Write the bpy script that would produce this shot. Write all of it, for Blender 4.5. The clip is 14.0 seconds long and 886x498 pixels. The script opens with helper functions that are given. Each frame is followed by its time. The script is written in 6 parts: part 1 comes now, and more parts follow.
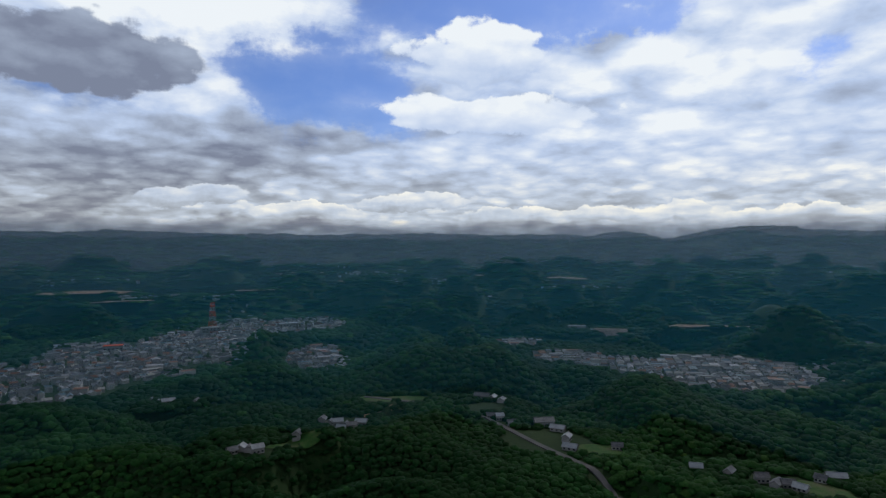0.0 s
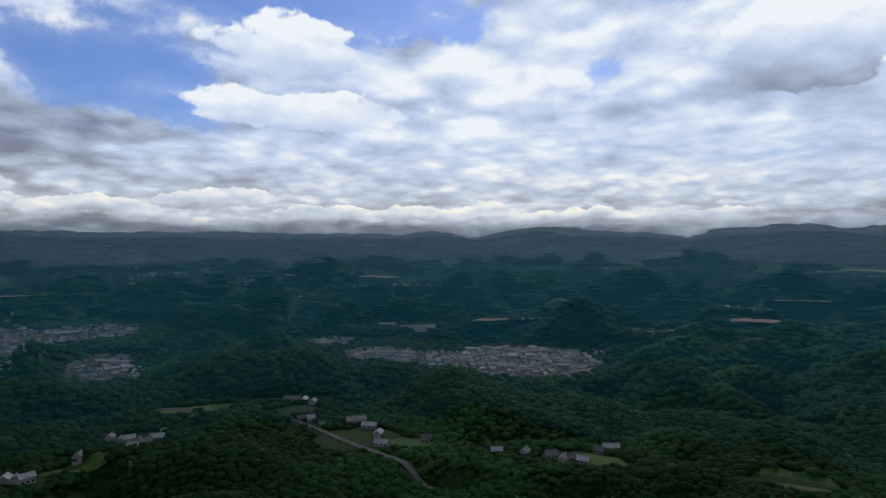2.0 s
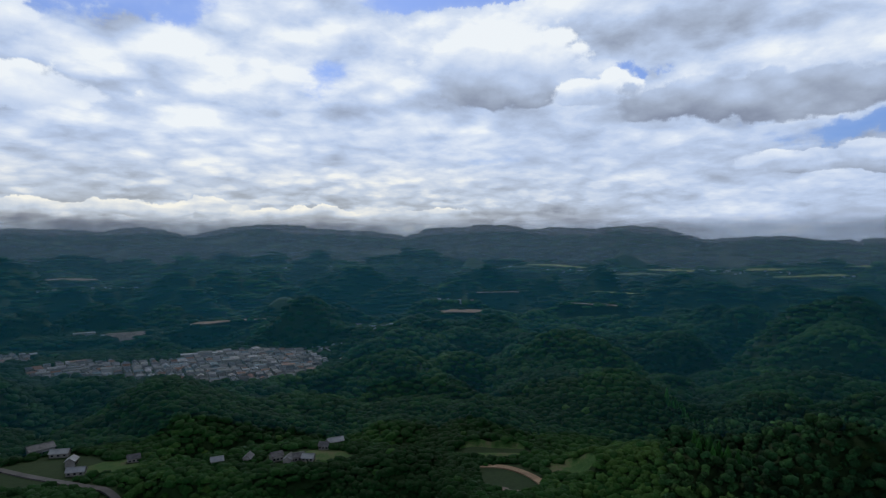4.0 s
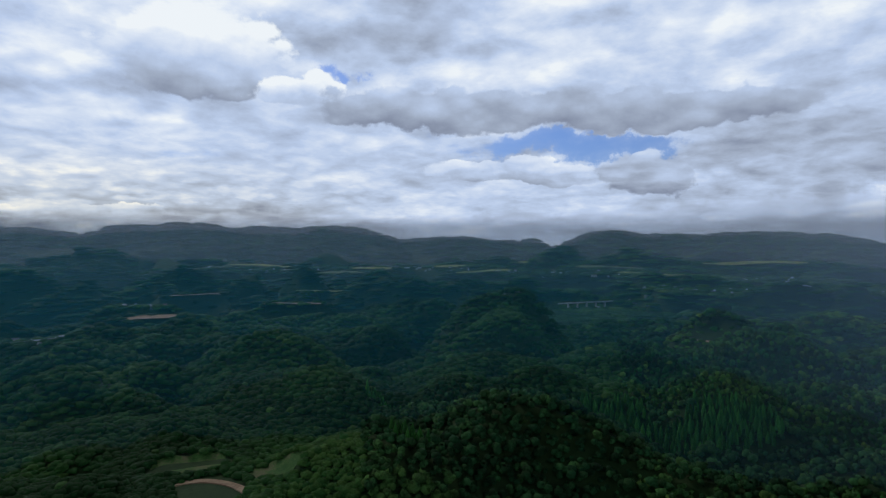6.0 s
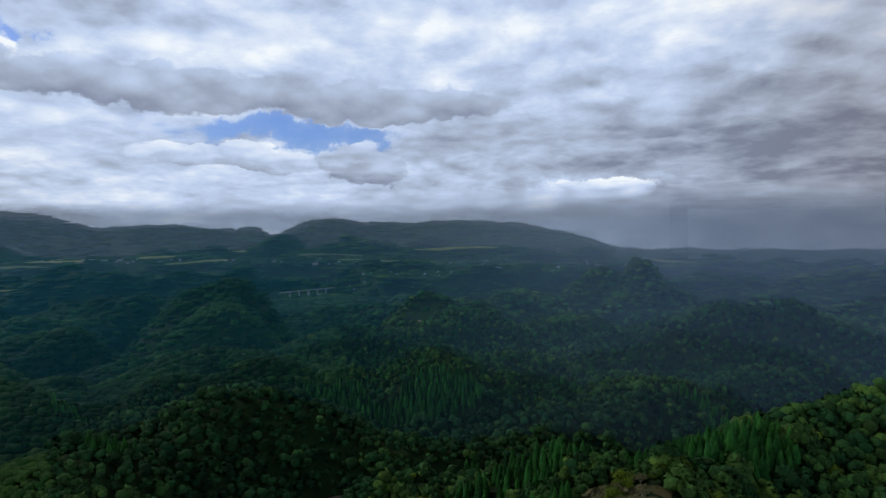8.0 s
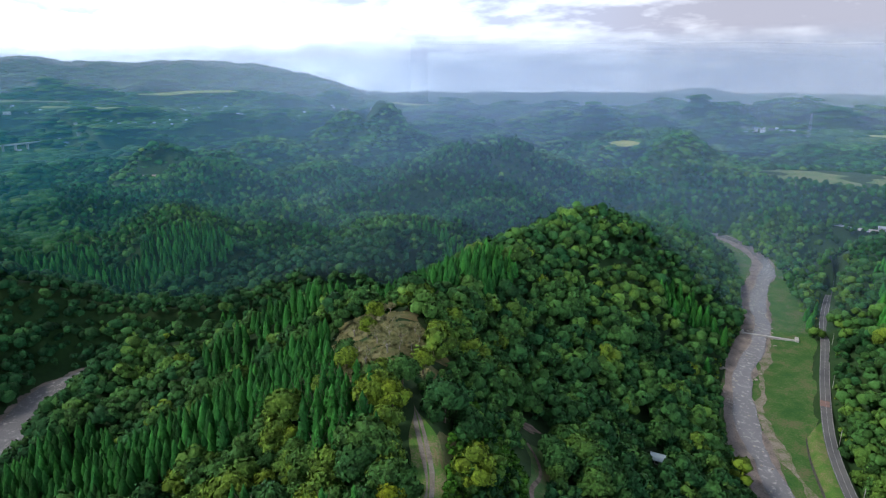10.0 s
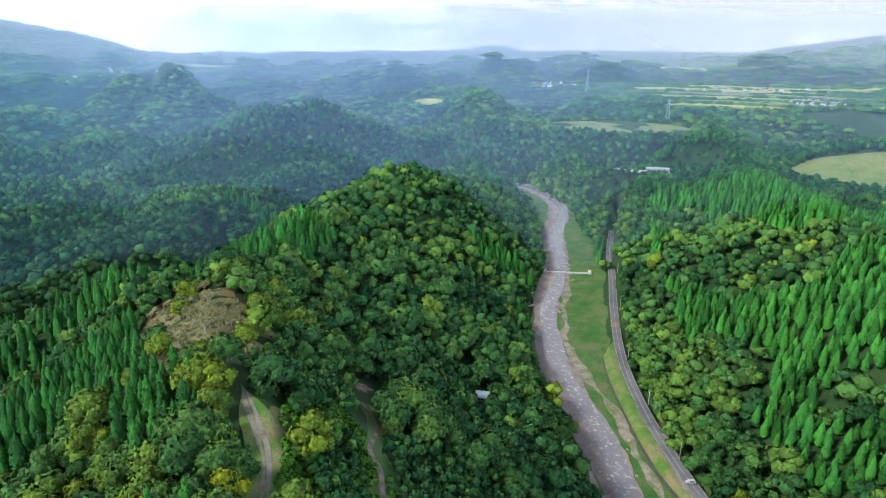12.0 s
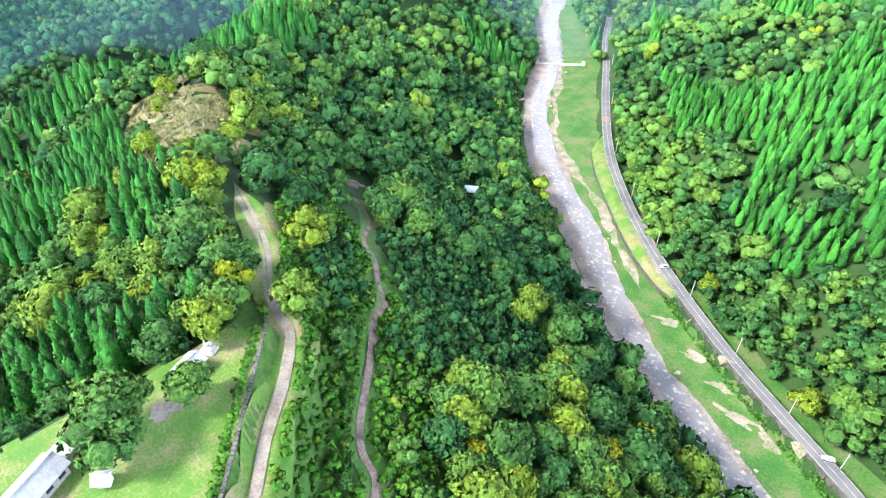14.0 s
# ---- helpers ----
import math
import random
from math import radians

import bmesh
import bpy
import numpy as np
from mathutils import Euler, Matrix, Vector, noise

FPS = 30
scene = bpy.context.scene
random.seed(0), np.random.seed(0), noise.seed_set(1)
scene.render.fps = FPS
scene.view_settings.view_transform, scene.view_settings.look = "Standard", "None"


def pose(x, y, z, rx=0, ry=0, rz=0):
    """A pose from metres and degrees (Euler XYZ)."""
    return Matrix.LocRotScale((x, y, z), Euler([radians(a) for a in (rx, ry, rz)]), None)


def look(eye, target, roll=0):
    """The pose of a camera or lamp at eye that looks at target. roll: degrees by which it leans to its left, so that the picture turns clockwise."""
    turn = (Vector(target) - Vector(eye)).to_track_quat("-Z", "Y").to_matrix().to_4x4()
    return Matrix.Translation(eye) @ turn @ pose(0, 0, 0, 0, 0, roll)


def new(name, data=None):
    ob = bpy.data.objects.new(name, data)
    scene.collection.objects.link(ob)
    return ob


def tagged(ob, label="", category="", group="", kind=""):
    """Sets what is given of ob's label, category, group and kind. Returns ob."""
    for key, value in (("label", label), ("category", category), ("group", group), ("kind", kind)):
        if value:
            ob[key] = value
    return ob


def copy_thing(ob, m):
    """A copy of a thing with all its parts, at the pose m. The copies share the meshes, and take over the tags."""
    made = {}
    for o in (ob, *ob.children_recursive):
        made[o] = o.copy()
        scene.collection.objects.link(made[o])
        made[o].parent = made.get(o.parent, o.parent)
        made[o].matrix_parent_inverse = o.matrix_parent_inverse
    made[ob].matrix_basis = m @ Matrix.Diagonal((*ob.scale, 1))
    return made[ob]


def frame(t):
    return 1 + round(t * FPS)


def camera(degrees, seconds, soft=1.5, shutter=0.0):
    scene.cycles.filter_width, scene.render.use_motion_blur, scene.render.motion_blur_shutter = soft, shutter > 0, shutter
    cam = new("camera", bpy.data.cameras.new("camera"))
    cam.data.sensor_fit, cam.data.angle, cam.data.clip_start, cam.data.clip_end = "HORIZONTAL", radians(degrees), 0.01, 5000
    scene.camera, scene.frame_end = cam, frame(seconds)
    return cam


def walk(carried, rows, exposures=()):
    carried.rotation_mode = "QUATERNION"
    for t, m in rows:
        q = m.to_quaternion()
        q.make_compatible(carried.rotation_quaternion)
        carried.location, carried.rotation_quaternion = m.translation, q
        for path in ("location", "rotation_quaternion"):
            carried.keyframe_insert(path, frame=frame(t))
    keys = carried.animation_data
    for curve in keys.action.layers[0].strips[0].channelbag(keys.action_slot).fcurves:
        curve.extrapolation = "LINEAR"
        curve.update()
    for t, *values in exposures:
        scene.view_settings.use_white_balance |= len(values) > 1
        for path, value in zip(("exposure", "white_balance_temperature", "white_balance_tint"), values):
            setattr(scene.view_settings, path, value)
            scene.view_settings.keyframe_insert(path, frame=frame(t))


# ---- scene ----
# The camera hovers in one place, 200 m over the river, and turns.
cam = camera(71.1, 14.0, soft=1.15)
EYE = 200.0
TURNS = [
    (0.0, 0.0, -0.05), (0.5, -5.84, -0.06), (1.0, -9.04, -0.1), (1.5, -12.52, -0.11), (2.0, -17.25, -0.14),
    (2.2, -19.4, -0.15), (4.3, -46.1, -0.31), (4.5, -48.58, -0.31), (5.0, -54.91, -0.33), (5.5, -61.91, -0.35),
    (6.0, -69.12, -0.38), (6.5, -75.95, -0.43), (7.0, -82.32, -0.47), (7.5, -88.67, -0.5), (7.7, -91.2, -0.6),
    (9.8, -114.93, -13.76), (10.0, -117.37, -15.75), (10.5, -123.33, -19.1), (11.0, -129.38, -19.2), (11.5, -133.35, -19.22),
    (12.0, -134.86, -19.25), (12.5, -135.52, -20.45), (13.0, -135.83, -25.9), (13.5, -135.95, -31.96), (14.0, -135.98, -37.95)]
walk(cam, [(t, pose(0, 0, EYE, 90 + p, 0, y)) for t, y, p in TURNS],
     exposures=[(0.0, 0.0), (7.0, 0.0), (7.7, 0.0), (9.8, 1.7), (10.5, 2.2), (11.0, 2.48), (12.0, 2.55), (12.6, 2.82), (13.3, 3.65), (14.0, 3.98)])


# ---- small helpers ----
def polar(az, r):
    """East and north of a place r metres off, az degrees counter-clockwise from north."""
    return -math.sin(radians(az)) * r, math.cos(radians(az)) * r


class Net:
    """A node tree with short calls."""

    def __init__(self, tree):
        self.tree = tree
        tree.nodes.clear()

    def node(self, kind, ins=(), data_type="", blend_type="", attribute_name=""):
        n = self.tree.nodes.new(kind)
        if data_type:
            n.data_type = data_type
        if blend_type:
            n.blend_type = blend_type
        if attribute_name:
            n.attribute_name = attribute_name
        for k, v in dict(ins).items():
            self.put(n.inputs[k], v)
        return n

    def put(self, socket, v):
        if isinstance(v, bpy.types.NodeSocket):
            self.tree.links.new(v, socket)
        elif isinstance(v, (tuple, list)) and len(v) == 3 and socket.type == "RGBA":
            socket.default_value = (*v, 1)
        else:
            socket.default_value = v

    def math(self, op, a, b=0.0, c=0.0, clamp=False):
        n = self.tree.nodes.new("ShaderNodeMath")
        n.operation, n.use_clamp = op, clamp
        for s, v in zip(n.inputs, (a, b, c)):
            self.put(s, v)
        return n.outputs[0]

    def vmath(self, op, a, b=(0, 0, 0)):
        n = self.tree.nodes.new("ShaderNodeVectorMath")
        n.operation = op
        self.put(n.inputs[0], a)
        self.put(n.inputs[1], b)
        return n.outputs[0]

    def scaled(self, a, k):
        n = self.tree.nodes.new("ShaderNodeVectorMath")
        n.operation = "SCALE"
        self.put(n.inputs[0], a)
        self.put(n.inputs["Scale"], k)
        return n.outputs[0]

    def noise(self, where, scale, detail=4.0, rough=0.55, out="Fac", warp=0.0):
        n = self.node("ShaderNodeTexNoise", {"Vector": where, "Scale": scale, "Detail": detail, "Roughness": rough, "Distortion": warp})
        return n.outputs[out]

    def mix(self, f, a, b):
        n = self.node("ShaderNodeMix", data_type="RGBA")
        self.put(n.inputs[0], f)
        self.put(n.inputs[6], a)
        self.put(n.inputs[7], b)
        return n.outputs[2]

    def ramp(self, f, stops, mode="LINEAR"):
        n = self.node("ShaderNodeValToRGB", {"Fac": f})
        n.color_ramp.interpolation = mode
        e = n.color_ramp.elements
        while len(e) < len(stops):
            e.new(0.5)
        for el, (pos, col) in zip(e, stops):
            el.position, el.color = pos, (*col, 1)
        return n.outputs[0]

    def step(self, v, lo, hi):
        n = self.node("ShaderNodeMapRange", {"Value": v, "From Min": lo, "From Max": hi})
        n.interpolation_type = "SMOOTHSTEP"
        return n.outputs[0]


# ---- sky: broken cloud with blue gaps to the north, a closed grey deck with rain mist to the south-east ----
SUN_AZ, SUN_EL = -32.0, 45.0
world = bpy.data.worlds.new("sky")
scene.world = world
world.use_nodes = True
net = Net(world.node_tree)
sky = net.node("ShaderNodeTexSky")
sky.sky_type, sky.sun_disc, sky.sun_elevation, sky.sun_rotation = "NISHITA", False, radians(SUN_EL), radians(-SUN_AZ)
way = net.node("ShaderNodeTexCoord").outputs["Generated"]
axes = net.node("ShaderNodeSeparateXYZ", {0: way})
low = net.math("ADD", net.math("MAXIMUM", axes.outputs[2], 0.0), 0.2)
flat = net.node("ShaderNodeCombineXYZ", {0: net.math("DIVIDE", axes.outputs[0], low), 1: net.math("DIVIDE", axes.outputs[1], low), 2: axes.outputs[2]}).outputs[0]
azimuth = net.math("MULTIPLY", net.math("ARCTAN2", net.math("MULTIPLY", axes.outputs[0], -1.0), axes.outputs[1]), 57.2958)
height = net.math("MULTIPLY", net.math("ARCSINE", axes.outputs[2]), 57.2958)
puff = net.noise(way, 9.0, 6.0, 0.6, out="Color")
puffs = net.node("ShaderNodeSeparateXYZ", {0: puff})
az_w = net.math("ADD", azimuth, net.math("MULTIPLY_ADD", puffs.outputs[0], 16.0, -8.0))
el_w = net.math("ADD", height, net.math("MULTIPLY_ADD", puffs.outputs[1], 7.0, -3.5))
# patches of more or less cloud: azimuth, height, half width, half height, cover, brightness
CLOUDS = [
    (34, 5, 16, 4, 0.3, -0.34),
    (11, 14.8, 8, 4.2, -0.36, 0.0), (-3, 21.5, 9, 2.4, -0.34, 0.0), (-13, 21.5, 4, 1.6, -0.3, 0.0), (24, 20.5, 10, 2.4, 0.4, 0.5),
    (24, 8.0, 16, 2.6, 0.3, -0.34), (-15, 4, 70, 3.5, 0.22, -0.06), (-22, 12, 14, 7, 0.2, 0.12), (-47, 20, 9, 3, 0.3, 0.3), (-45, 21.8, 8, 1.3, -0.6, 0.0), (-50, 7.5, 16, 2.6, -0.12, 0.1), (-78, 9.3, 14, 1.3, -0.2, 0.12), (-30, 15, 5, 1.6, -0.22, 0.0), (-16, 19.5, 7, 1.2, -0.25, 0.0), (-60, 14.7, 3, 1, -0.4, 0.0),
    (-84, 8.9, 8, 1.2, -0.42, 0.0), (-65, 12, 28, 9, 0.16, -0.02), (-114, 5, 20, 6, 0.45, -0.42),
    (-106, 3.2, 6, 1.2, 0.3, 0.45), (-102, 11, 20, 2.5, 0.3, -0.1), (-158, 6, 26, 16, 0.5, -0.88), (-5, 1.6, 60, 0.8, 0.3, -0.45)]
# single clouds with an outline: azimuth, height, half width, half height, shade at the foot, shade at the top
HEAPS = [
    (31, 15.4, 11, 3.3, 0.0, 0.2), (-3, 17.4, 6.5, 2.9, 0.45, 1.25), (-48, 16.2, 8.5, 4.2, 0.1, 1.5), (-56, 13.6, 5, 1.6, 0.45, 1.3), (-70, 12.2, 15, 2.3, 0.1, 0.6), (-88, 11.5, 14, 1.9, 0.12, 0.5), (-76, 6.6, 9, 1.3, 0.3, 0.95), (-87, 6.3, 5, 1.9, 0.15, 0.6),
    (-4, 12.2, 11, 2.0, 0.7, 1.1), (22, 4.4, 6, 1.0, 0.2, 0.95), (12, 3.4, 6, 0.9, 0.3, 1.05), (2, 4.4, 6, 0.8, 0.35, 1.0), (-8, 3.0, 7, 0.8, 0.4, 1.05), (-18, 3.3, 7, 0.9, 0.4, 1.05), (-30, 2.9, 7, 0.9, 0.35, 1.0), (-40, 2.7, 6, 0.8, 0.35, 0.95), (-109, 3.6, 5, 1.2, 0.3, 1.0)]
cover, bright = 0.0, 0.0
for a, e, wa, we, dc, db in CLOUDS:
    da = net.math("DIVIDE", net.math("SUBTRACT", az_w, float(a)), float(wa))
    de = net.math("DIVIDE", net.math("SUBTRACT", el_w, float(e)), float(we))
    q = net.math("MULTIPLY_ADD", de, de, net.math("MULTIPLY", da, da))
    blob = net.math("POWER", 2.718, net.math("MULTIPLY", q, -1.0))
    cover = net.math("MULTIPLY_ADD", blob, float(dc), cover)
    if db:
        bright = net.math("MULTIPLY_ADD", blob, float(db), bright)
# unseen high sky, darkened to lower the light on the land
overhead_dim = net.step(height, 24.0, 48.0)
cover = net.math("MULTIPLY_ADD", overhead_dim, 0.6, cover)
bright = net.math("MULTIPLY_ADD", overhead_dim, -1.0, bright)
heap = net.vmath("MULTIPLY", way, (1.0, 1.0, 2.2))
high = net.step(height, 3.0, 13.0)


def billow(where, scale):
    n = net.node("ShaderNodeTexVoronoi")
    n.feature = "SMOOTH_F1"
    net.put(n.inputs["Vector"], where)
    net.put(n.inputs["Scale"], scale)
    net.put(n.inputs["Smoothness"], 0.25)
    return n.outputs["Distance"]


def field(shift):
    """Thickness of cloud: large heads high up, small ones towards the horizon."""
    v = net.vmath("ADD", heap, shift)
    v = net.vmath("ADD", v, net.scaled(net.vmath("SUBTRACT", net.noise(v, 9.0, 4.0, 0.55, out="Color"), (0.5, 0.5, 0.5)), 0.08))
    big = net.math("ADD", net.noise(v, 4.2, 7.0, 0.52), net.math("MULTIPLY_ADD", billow(v, 8.0), -0.4, 0.16))
    w = net.vmath("MULTIPLY", v, (1.0, 1.0, 2.0))
    low_heads = net.math("ADD", net.noise(w, 8.0, 7.0, 0.55), net.math("MULTIPLY_ADD", billow(w, 20.0), -0.36, 0.14))
    return net.math("ADD", net.math("MULTIPLY", big, high), net.math("MULTIPLY", low_heads, net.math("SUBTRACT", 1.0, high)))


dense = field((0.0, 0.0, 0.0))
dense_sun = field((-math.sin(radians(SUN_AZ)) * 0.012, math.cos(radians(SUN_AZ)) * 0.012, 0.05))
fine = net.noise(net.vmath("MULTIPLY", way, (1.0, 1.0, 2.0)), 20.0, 8.0, 0.6)
sheet = net.noise(flat, 1.7, 7.0, 0.5, warp=0.3)
ripple = net.noise(flat, 6.5, 6.0, 0.55, warp=0.4)
lumps = billow(net.vmath("ADD", flat, net.scaled(puff, 0.12)), 8.0)
amount = net.math("ADD", net.math("MULTIPLY_ADD", dense, 0.6, net.math("MULTIPLY", sheet, 0.4)), net.math("MULTIPLY_ADD", fine, 0.2, net.math("ADD", cover, -0.1)))
veil = net.math("MULTIPLY_ADD", net.step(amount, 0.3, 0.46), 0.7, net.math("MULTIPLY", net.step(amount, 0.0, 0.62), 0.3))
relief = net.math("SUBTRACT", dense, dense_sun)
tone = net.math("ADD", net.math("MULTIPLY_ADD", net.math("MULTIPLY", relief, net.math("MULTIPLY_ADD", high, 0.85, 0.15)), 1.35, 0.62), bright)
tone = net.math("ADD", tone, net.math("MULTIPLY_ADD", net.step(sheet, 0.3, 0.7), 0.34, -0.13))
tone = net.math("ADD", tone, net.math("MULTIPLY_ADD", net.step(ripple, 0.3, 0.7), 0.16, -0.08))
tone = net.math("ADD", tone, net.math("MULTIPLY", net.math("MULTIPLY_ADD", lumps, -0.34, 0.16), net.step(azimuth, -70.0, -30.0)))
northern = net.step(azimuth, -75.0, -35.0)
rows = net.math("SUBTRACT", net.noise(net.vmath("MULTIPLY", way, (1.0, 1.0, 4.0)), 15.0, 7.0, 0.55), net.math("MULTIPLY_ADD", billow(net.vmath("MULTIPLY", net.vmath("ADD", way, net.scaled(puff, 0.04)), (1.0, 1.0, 2.6)), 26.0), 0.5, -0.16))
rows = net.math("MULTIPLY", net.math("MULTIPLY_ADD", net.step(rows, 0.36, 0.62), 0.26, -0.1), net.math("SUBTRACT", 1.0, net.step(height, 4.0, 10.0)))
tone = net.math("ADD", tone, net.math("MULTIPLY", rows, net.math("MULTIPLY_ADD", northern, 0.6, 0.4)))
tone = net.math("ADD", tone, net.math("MULTIPLY_ADD", fine, 0.24, -0.12))
SHADES = [(0.0, (0.2, 0.235, 0.33)), (0.3, (0.35, 0.415, 0.54)), (0.6, (0.5, 0.61, 0.82)), (0.85, (0.7, 0.78, 0.91)), (1.0, (0.85, 0.9, 0.945))]
cloud = net.scaled(net.ramp(tone, SHADES), 10.0)
above = net.mix(veil, net.node("ShaderNodeMix", {0: 1.0, 6: sky.outputs[0], 7: (0.42, 0.58, 0.98)}, data_type="RGBA", blend_type="MULTIPLY").outputs[2], cloud)
knob = net.math("ADD", net.math("MULTIPLY_ADD", billow(net.vmath("ADD", heap, net.scaled(puff, 0.05)), 21.0), -1.3, 0.5), net.math("MULTIPLY_ADD", fine, 1.8, -0.9))
az_h = net.math("ADD", azimuth, net.math("MULTIPLY_ADD", puffs.outputs[0], 9.0, -4.5))
el_h = net.math("ADD", height, net.math("MULTIPLY_ADD", puffs.outputs[1], 3.6, -1.8))
for a, e, wa, we, foot, top in HEAPS:
    da = net.math("DIVIDE", net.math("SUBTRACT", az_h, float(a)), float(wa))
    de = net.math("DIVIDE", net.math("SUBTRACT", el_h, float(e)), float(we))
    q = net.math("MULTIPLY_ADD", de, de, net.math("MULTIPLY", da, da))
    edge = net.math("ADD", net.math("SUBTRACT", 1.0, q), net.math("MULTIPLY", knob, 0.5))
    shade = net.math("ADD", net.math("MULTIPLY_ADD", de, (top - foot) * 0.5, (top + foot) * 0.5), net.math("MULTIPLY", knob, 0.16))
    shade = net.math("ADD", shade, net.math("MULTIPLY", relief, 0.7))
    above = net.mix(net.step(edge, 0.0, 0.28), above, net.scaled(net.ramp(shade, SHADES), 10.0))
glow_mask = net.math("MULTIPLY", net.math("SUBTRACT", 1.0, net.step(height, 2.0, 10.0)), northern)
above = net.node("ShaderNodeMix", {0: glow_mask, 6: above, 7: (1.08, 1.0, 0.86)}, data_type="RGBA", blend_type="MULTIPLY").outputs[2]
south = net.math("SUBTRACT", 1.0, net.step(azimuth, -142.0, -112.0))
above = net.node("ShaderNodeMix", {0: south, 6: above, 7: (0.75, 0.66, 0.58)}, data_type="RGBA", blend_type="MULTIPLY").outputs[2]
# cuts the sky overhead to about a fifth, which dims the ground
above = net.scaled(above, net.math("MULTIPLY_ADD", overhead_dim, -0.82, 1.0))
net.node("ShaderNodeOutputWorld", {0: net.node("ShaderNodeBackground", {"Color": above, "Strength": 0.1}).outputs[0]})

sun = new("sun", bpy.data.lights.new("sun", "SUN"))
sun.data.energy, sun.data.angle, sun.data.color = 0.88, radians(14), (1.0, 0.96, 0.9)
sun.matrix_world = look((*polar(SUN_AZ, 1000 * math.cos(radians(SUN_EL))), 1000 * math.sin(radians(SUN_EL))), (0, 0, 0))


# ---- materials ----
def material(name, build, rough=0.8, metal=0.0, bump=0.0, gloss=0.25):
    """build(net) gives a colour and, or None, a height for the bump."""
    m = bpy.data.materials.new(name)
    m.use_nodes = True
    n = Net(m.node_tree)
    colour, relief = build(n)
    b = n.node("ShaderNodeBsdfPrincipled", {"Base Color": colour, "Roughness": rough, "Metallic": metal})
    b.inputs["Specular IOR Level"].default_value = gloss
    if relief is not None:
        n.put(b.inputs["Normal"], n.node("ShaderNodeBump", {"Height": relief, "Strength": 1.0, "Distance": bump}).outputs[0])
    n.node("ShaderNodeOutputMaterial", {0: b.outputs[0]})
    return m


def place(n):
    return n.node("ShaderNodeNewGeometry").outputs["Position"]


def mottled(name, a, b, size, fine=None, rough=0.85, bump=0.0, metal=0.0, c=None):
    """Two or three colours in patches of a size in metres, with a finer grain."""
    def build(n):
        p = place(n)
        big = n.noise(p, 1.0 / size, 5.0, 0.6)
        small = n.noise(p, 1.0 / (fine or size / 9), 4.0, 0.6)
        f = n.step(n.math("MULTIPLY_ADD", small, 0.45, n.math("MULTIPLY", big, 0.6)), 0.38, 0.66)
        stops = [(0.0, a), (1.0, b)] if c is None else [(0.0, a), (0.5, b), (1.0, c)]
        return n.ramp(f, stops), (small if bump else None)
    return material(name, build, rough, metal, bump)


def leafy(name, stops, rough=0.8, sparkle=1.0):
    """Leaves whose hue goes by the tree's own tint, with lighter and darker sprays."""
    def build(n):
        tint = n.node("ShaderNodeAttribute", attribute_name="tint").outputs["Fac"]
        own = n.node("ShaderNodeObjectInfo").outputs["Random"]
        isle = n.node("ShaderNodeNewGeometry").outputs["Random Per Island"]
        p = place(n)
        t = n.math("ADD", tint, n.math("MULTIPLY_ADD", own, 0.1, -0.05))
        t = n.math("ADD", t, n.math("MULTIPLY_ADD", n.noise(p, 0.16, 3.0), 0.2, -0.1))
        colour = n.ramp(t, stops)
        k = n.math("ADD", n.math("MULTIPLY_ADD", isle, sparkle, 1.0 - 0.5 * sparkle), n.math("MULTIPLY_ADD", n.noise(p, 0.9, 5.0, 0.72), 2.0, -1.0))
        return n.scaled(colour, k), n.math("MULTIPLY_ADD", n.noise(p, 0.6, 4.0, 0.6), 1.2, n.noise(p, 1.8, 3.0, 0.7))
    return material(name, build, rough, 0.0, 0.5, gloss=0.1)


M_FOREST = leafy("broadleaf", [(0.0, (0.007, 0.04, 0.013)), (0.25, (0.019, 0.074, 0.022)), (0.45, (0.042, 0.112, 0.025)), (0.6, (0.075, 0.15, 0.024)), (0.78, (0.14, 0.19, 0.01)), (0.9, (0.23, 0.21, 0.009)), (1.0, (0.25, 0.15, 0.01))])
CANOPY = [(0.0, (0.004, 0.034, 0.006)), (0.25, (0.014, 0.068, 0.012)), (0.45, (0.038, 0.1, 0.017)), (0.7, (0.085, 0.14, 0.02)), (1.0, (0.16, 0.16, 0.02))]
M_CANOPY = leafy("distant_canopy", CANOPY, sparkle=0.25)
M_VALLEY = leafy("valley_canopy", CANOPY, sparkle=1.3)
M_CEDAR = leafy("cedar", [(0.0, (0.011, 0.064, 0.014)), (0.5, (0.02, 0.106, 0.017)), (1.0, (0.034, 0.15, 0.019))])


def ground_cover():
    """Dark forest floor, and rough grass on the open part of the spur."""
    def build(n):
        p = place(n)
        small = n.noise(p, 0.25, 5.0, 0.6)
        f = n.math("ADD", n.math("MULTIPLY", n.noise(p, 1 / 60, 4.0), 0.6), n.math("MULTIPLY", small, 0.4))
        floor = n.ramp(f, [(0.3, (0.008, 0.026, 0.007)), (0.5, (0.015, 0.045, 0.01)), (0.7, (0.03, 0.06, 0.014))])
        grass = n.ramp(n.noise(p, 0.5, 5.0, 0.65), [(0.3, (0.02, 0.06, 0.012)), (0.55, (0.04, 0.1, 0.016)), (0.75, (0.1, 0.11, 0.04))])
        off = n.node("ShaderNodeVectorMath", {0: n.vmath("MULTIPLY", p, (1, 1, 0)), 1: (92, -52, 0)})
        off.operation = "DISTANCE"
        return n.mix(n.step(n.math("MULTIPLY_ADD", small, 24.0, off.outputs["Value"]), 62.0, 52.0), floor, grass), small
    return material("ground_cover", build, 0.9, 0.0, 0.3)


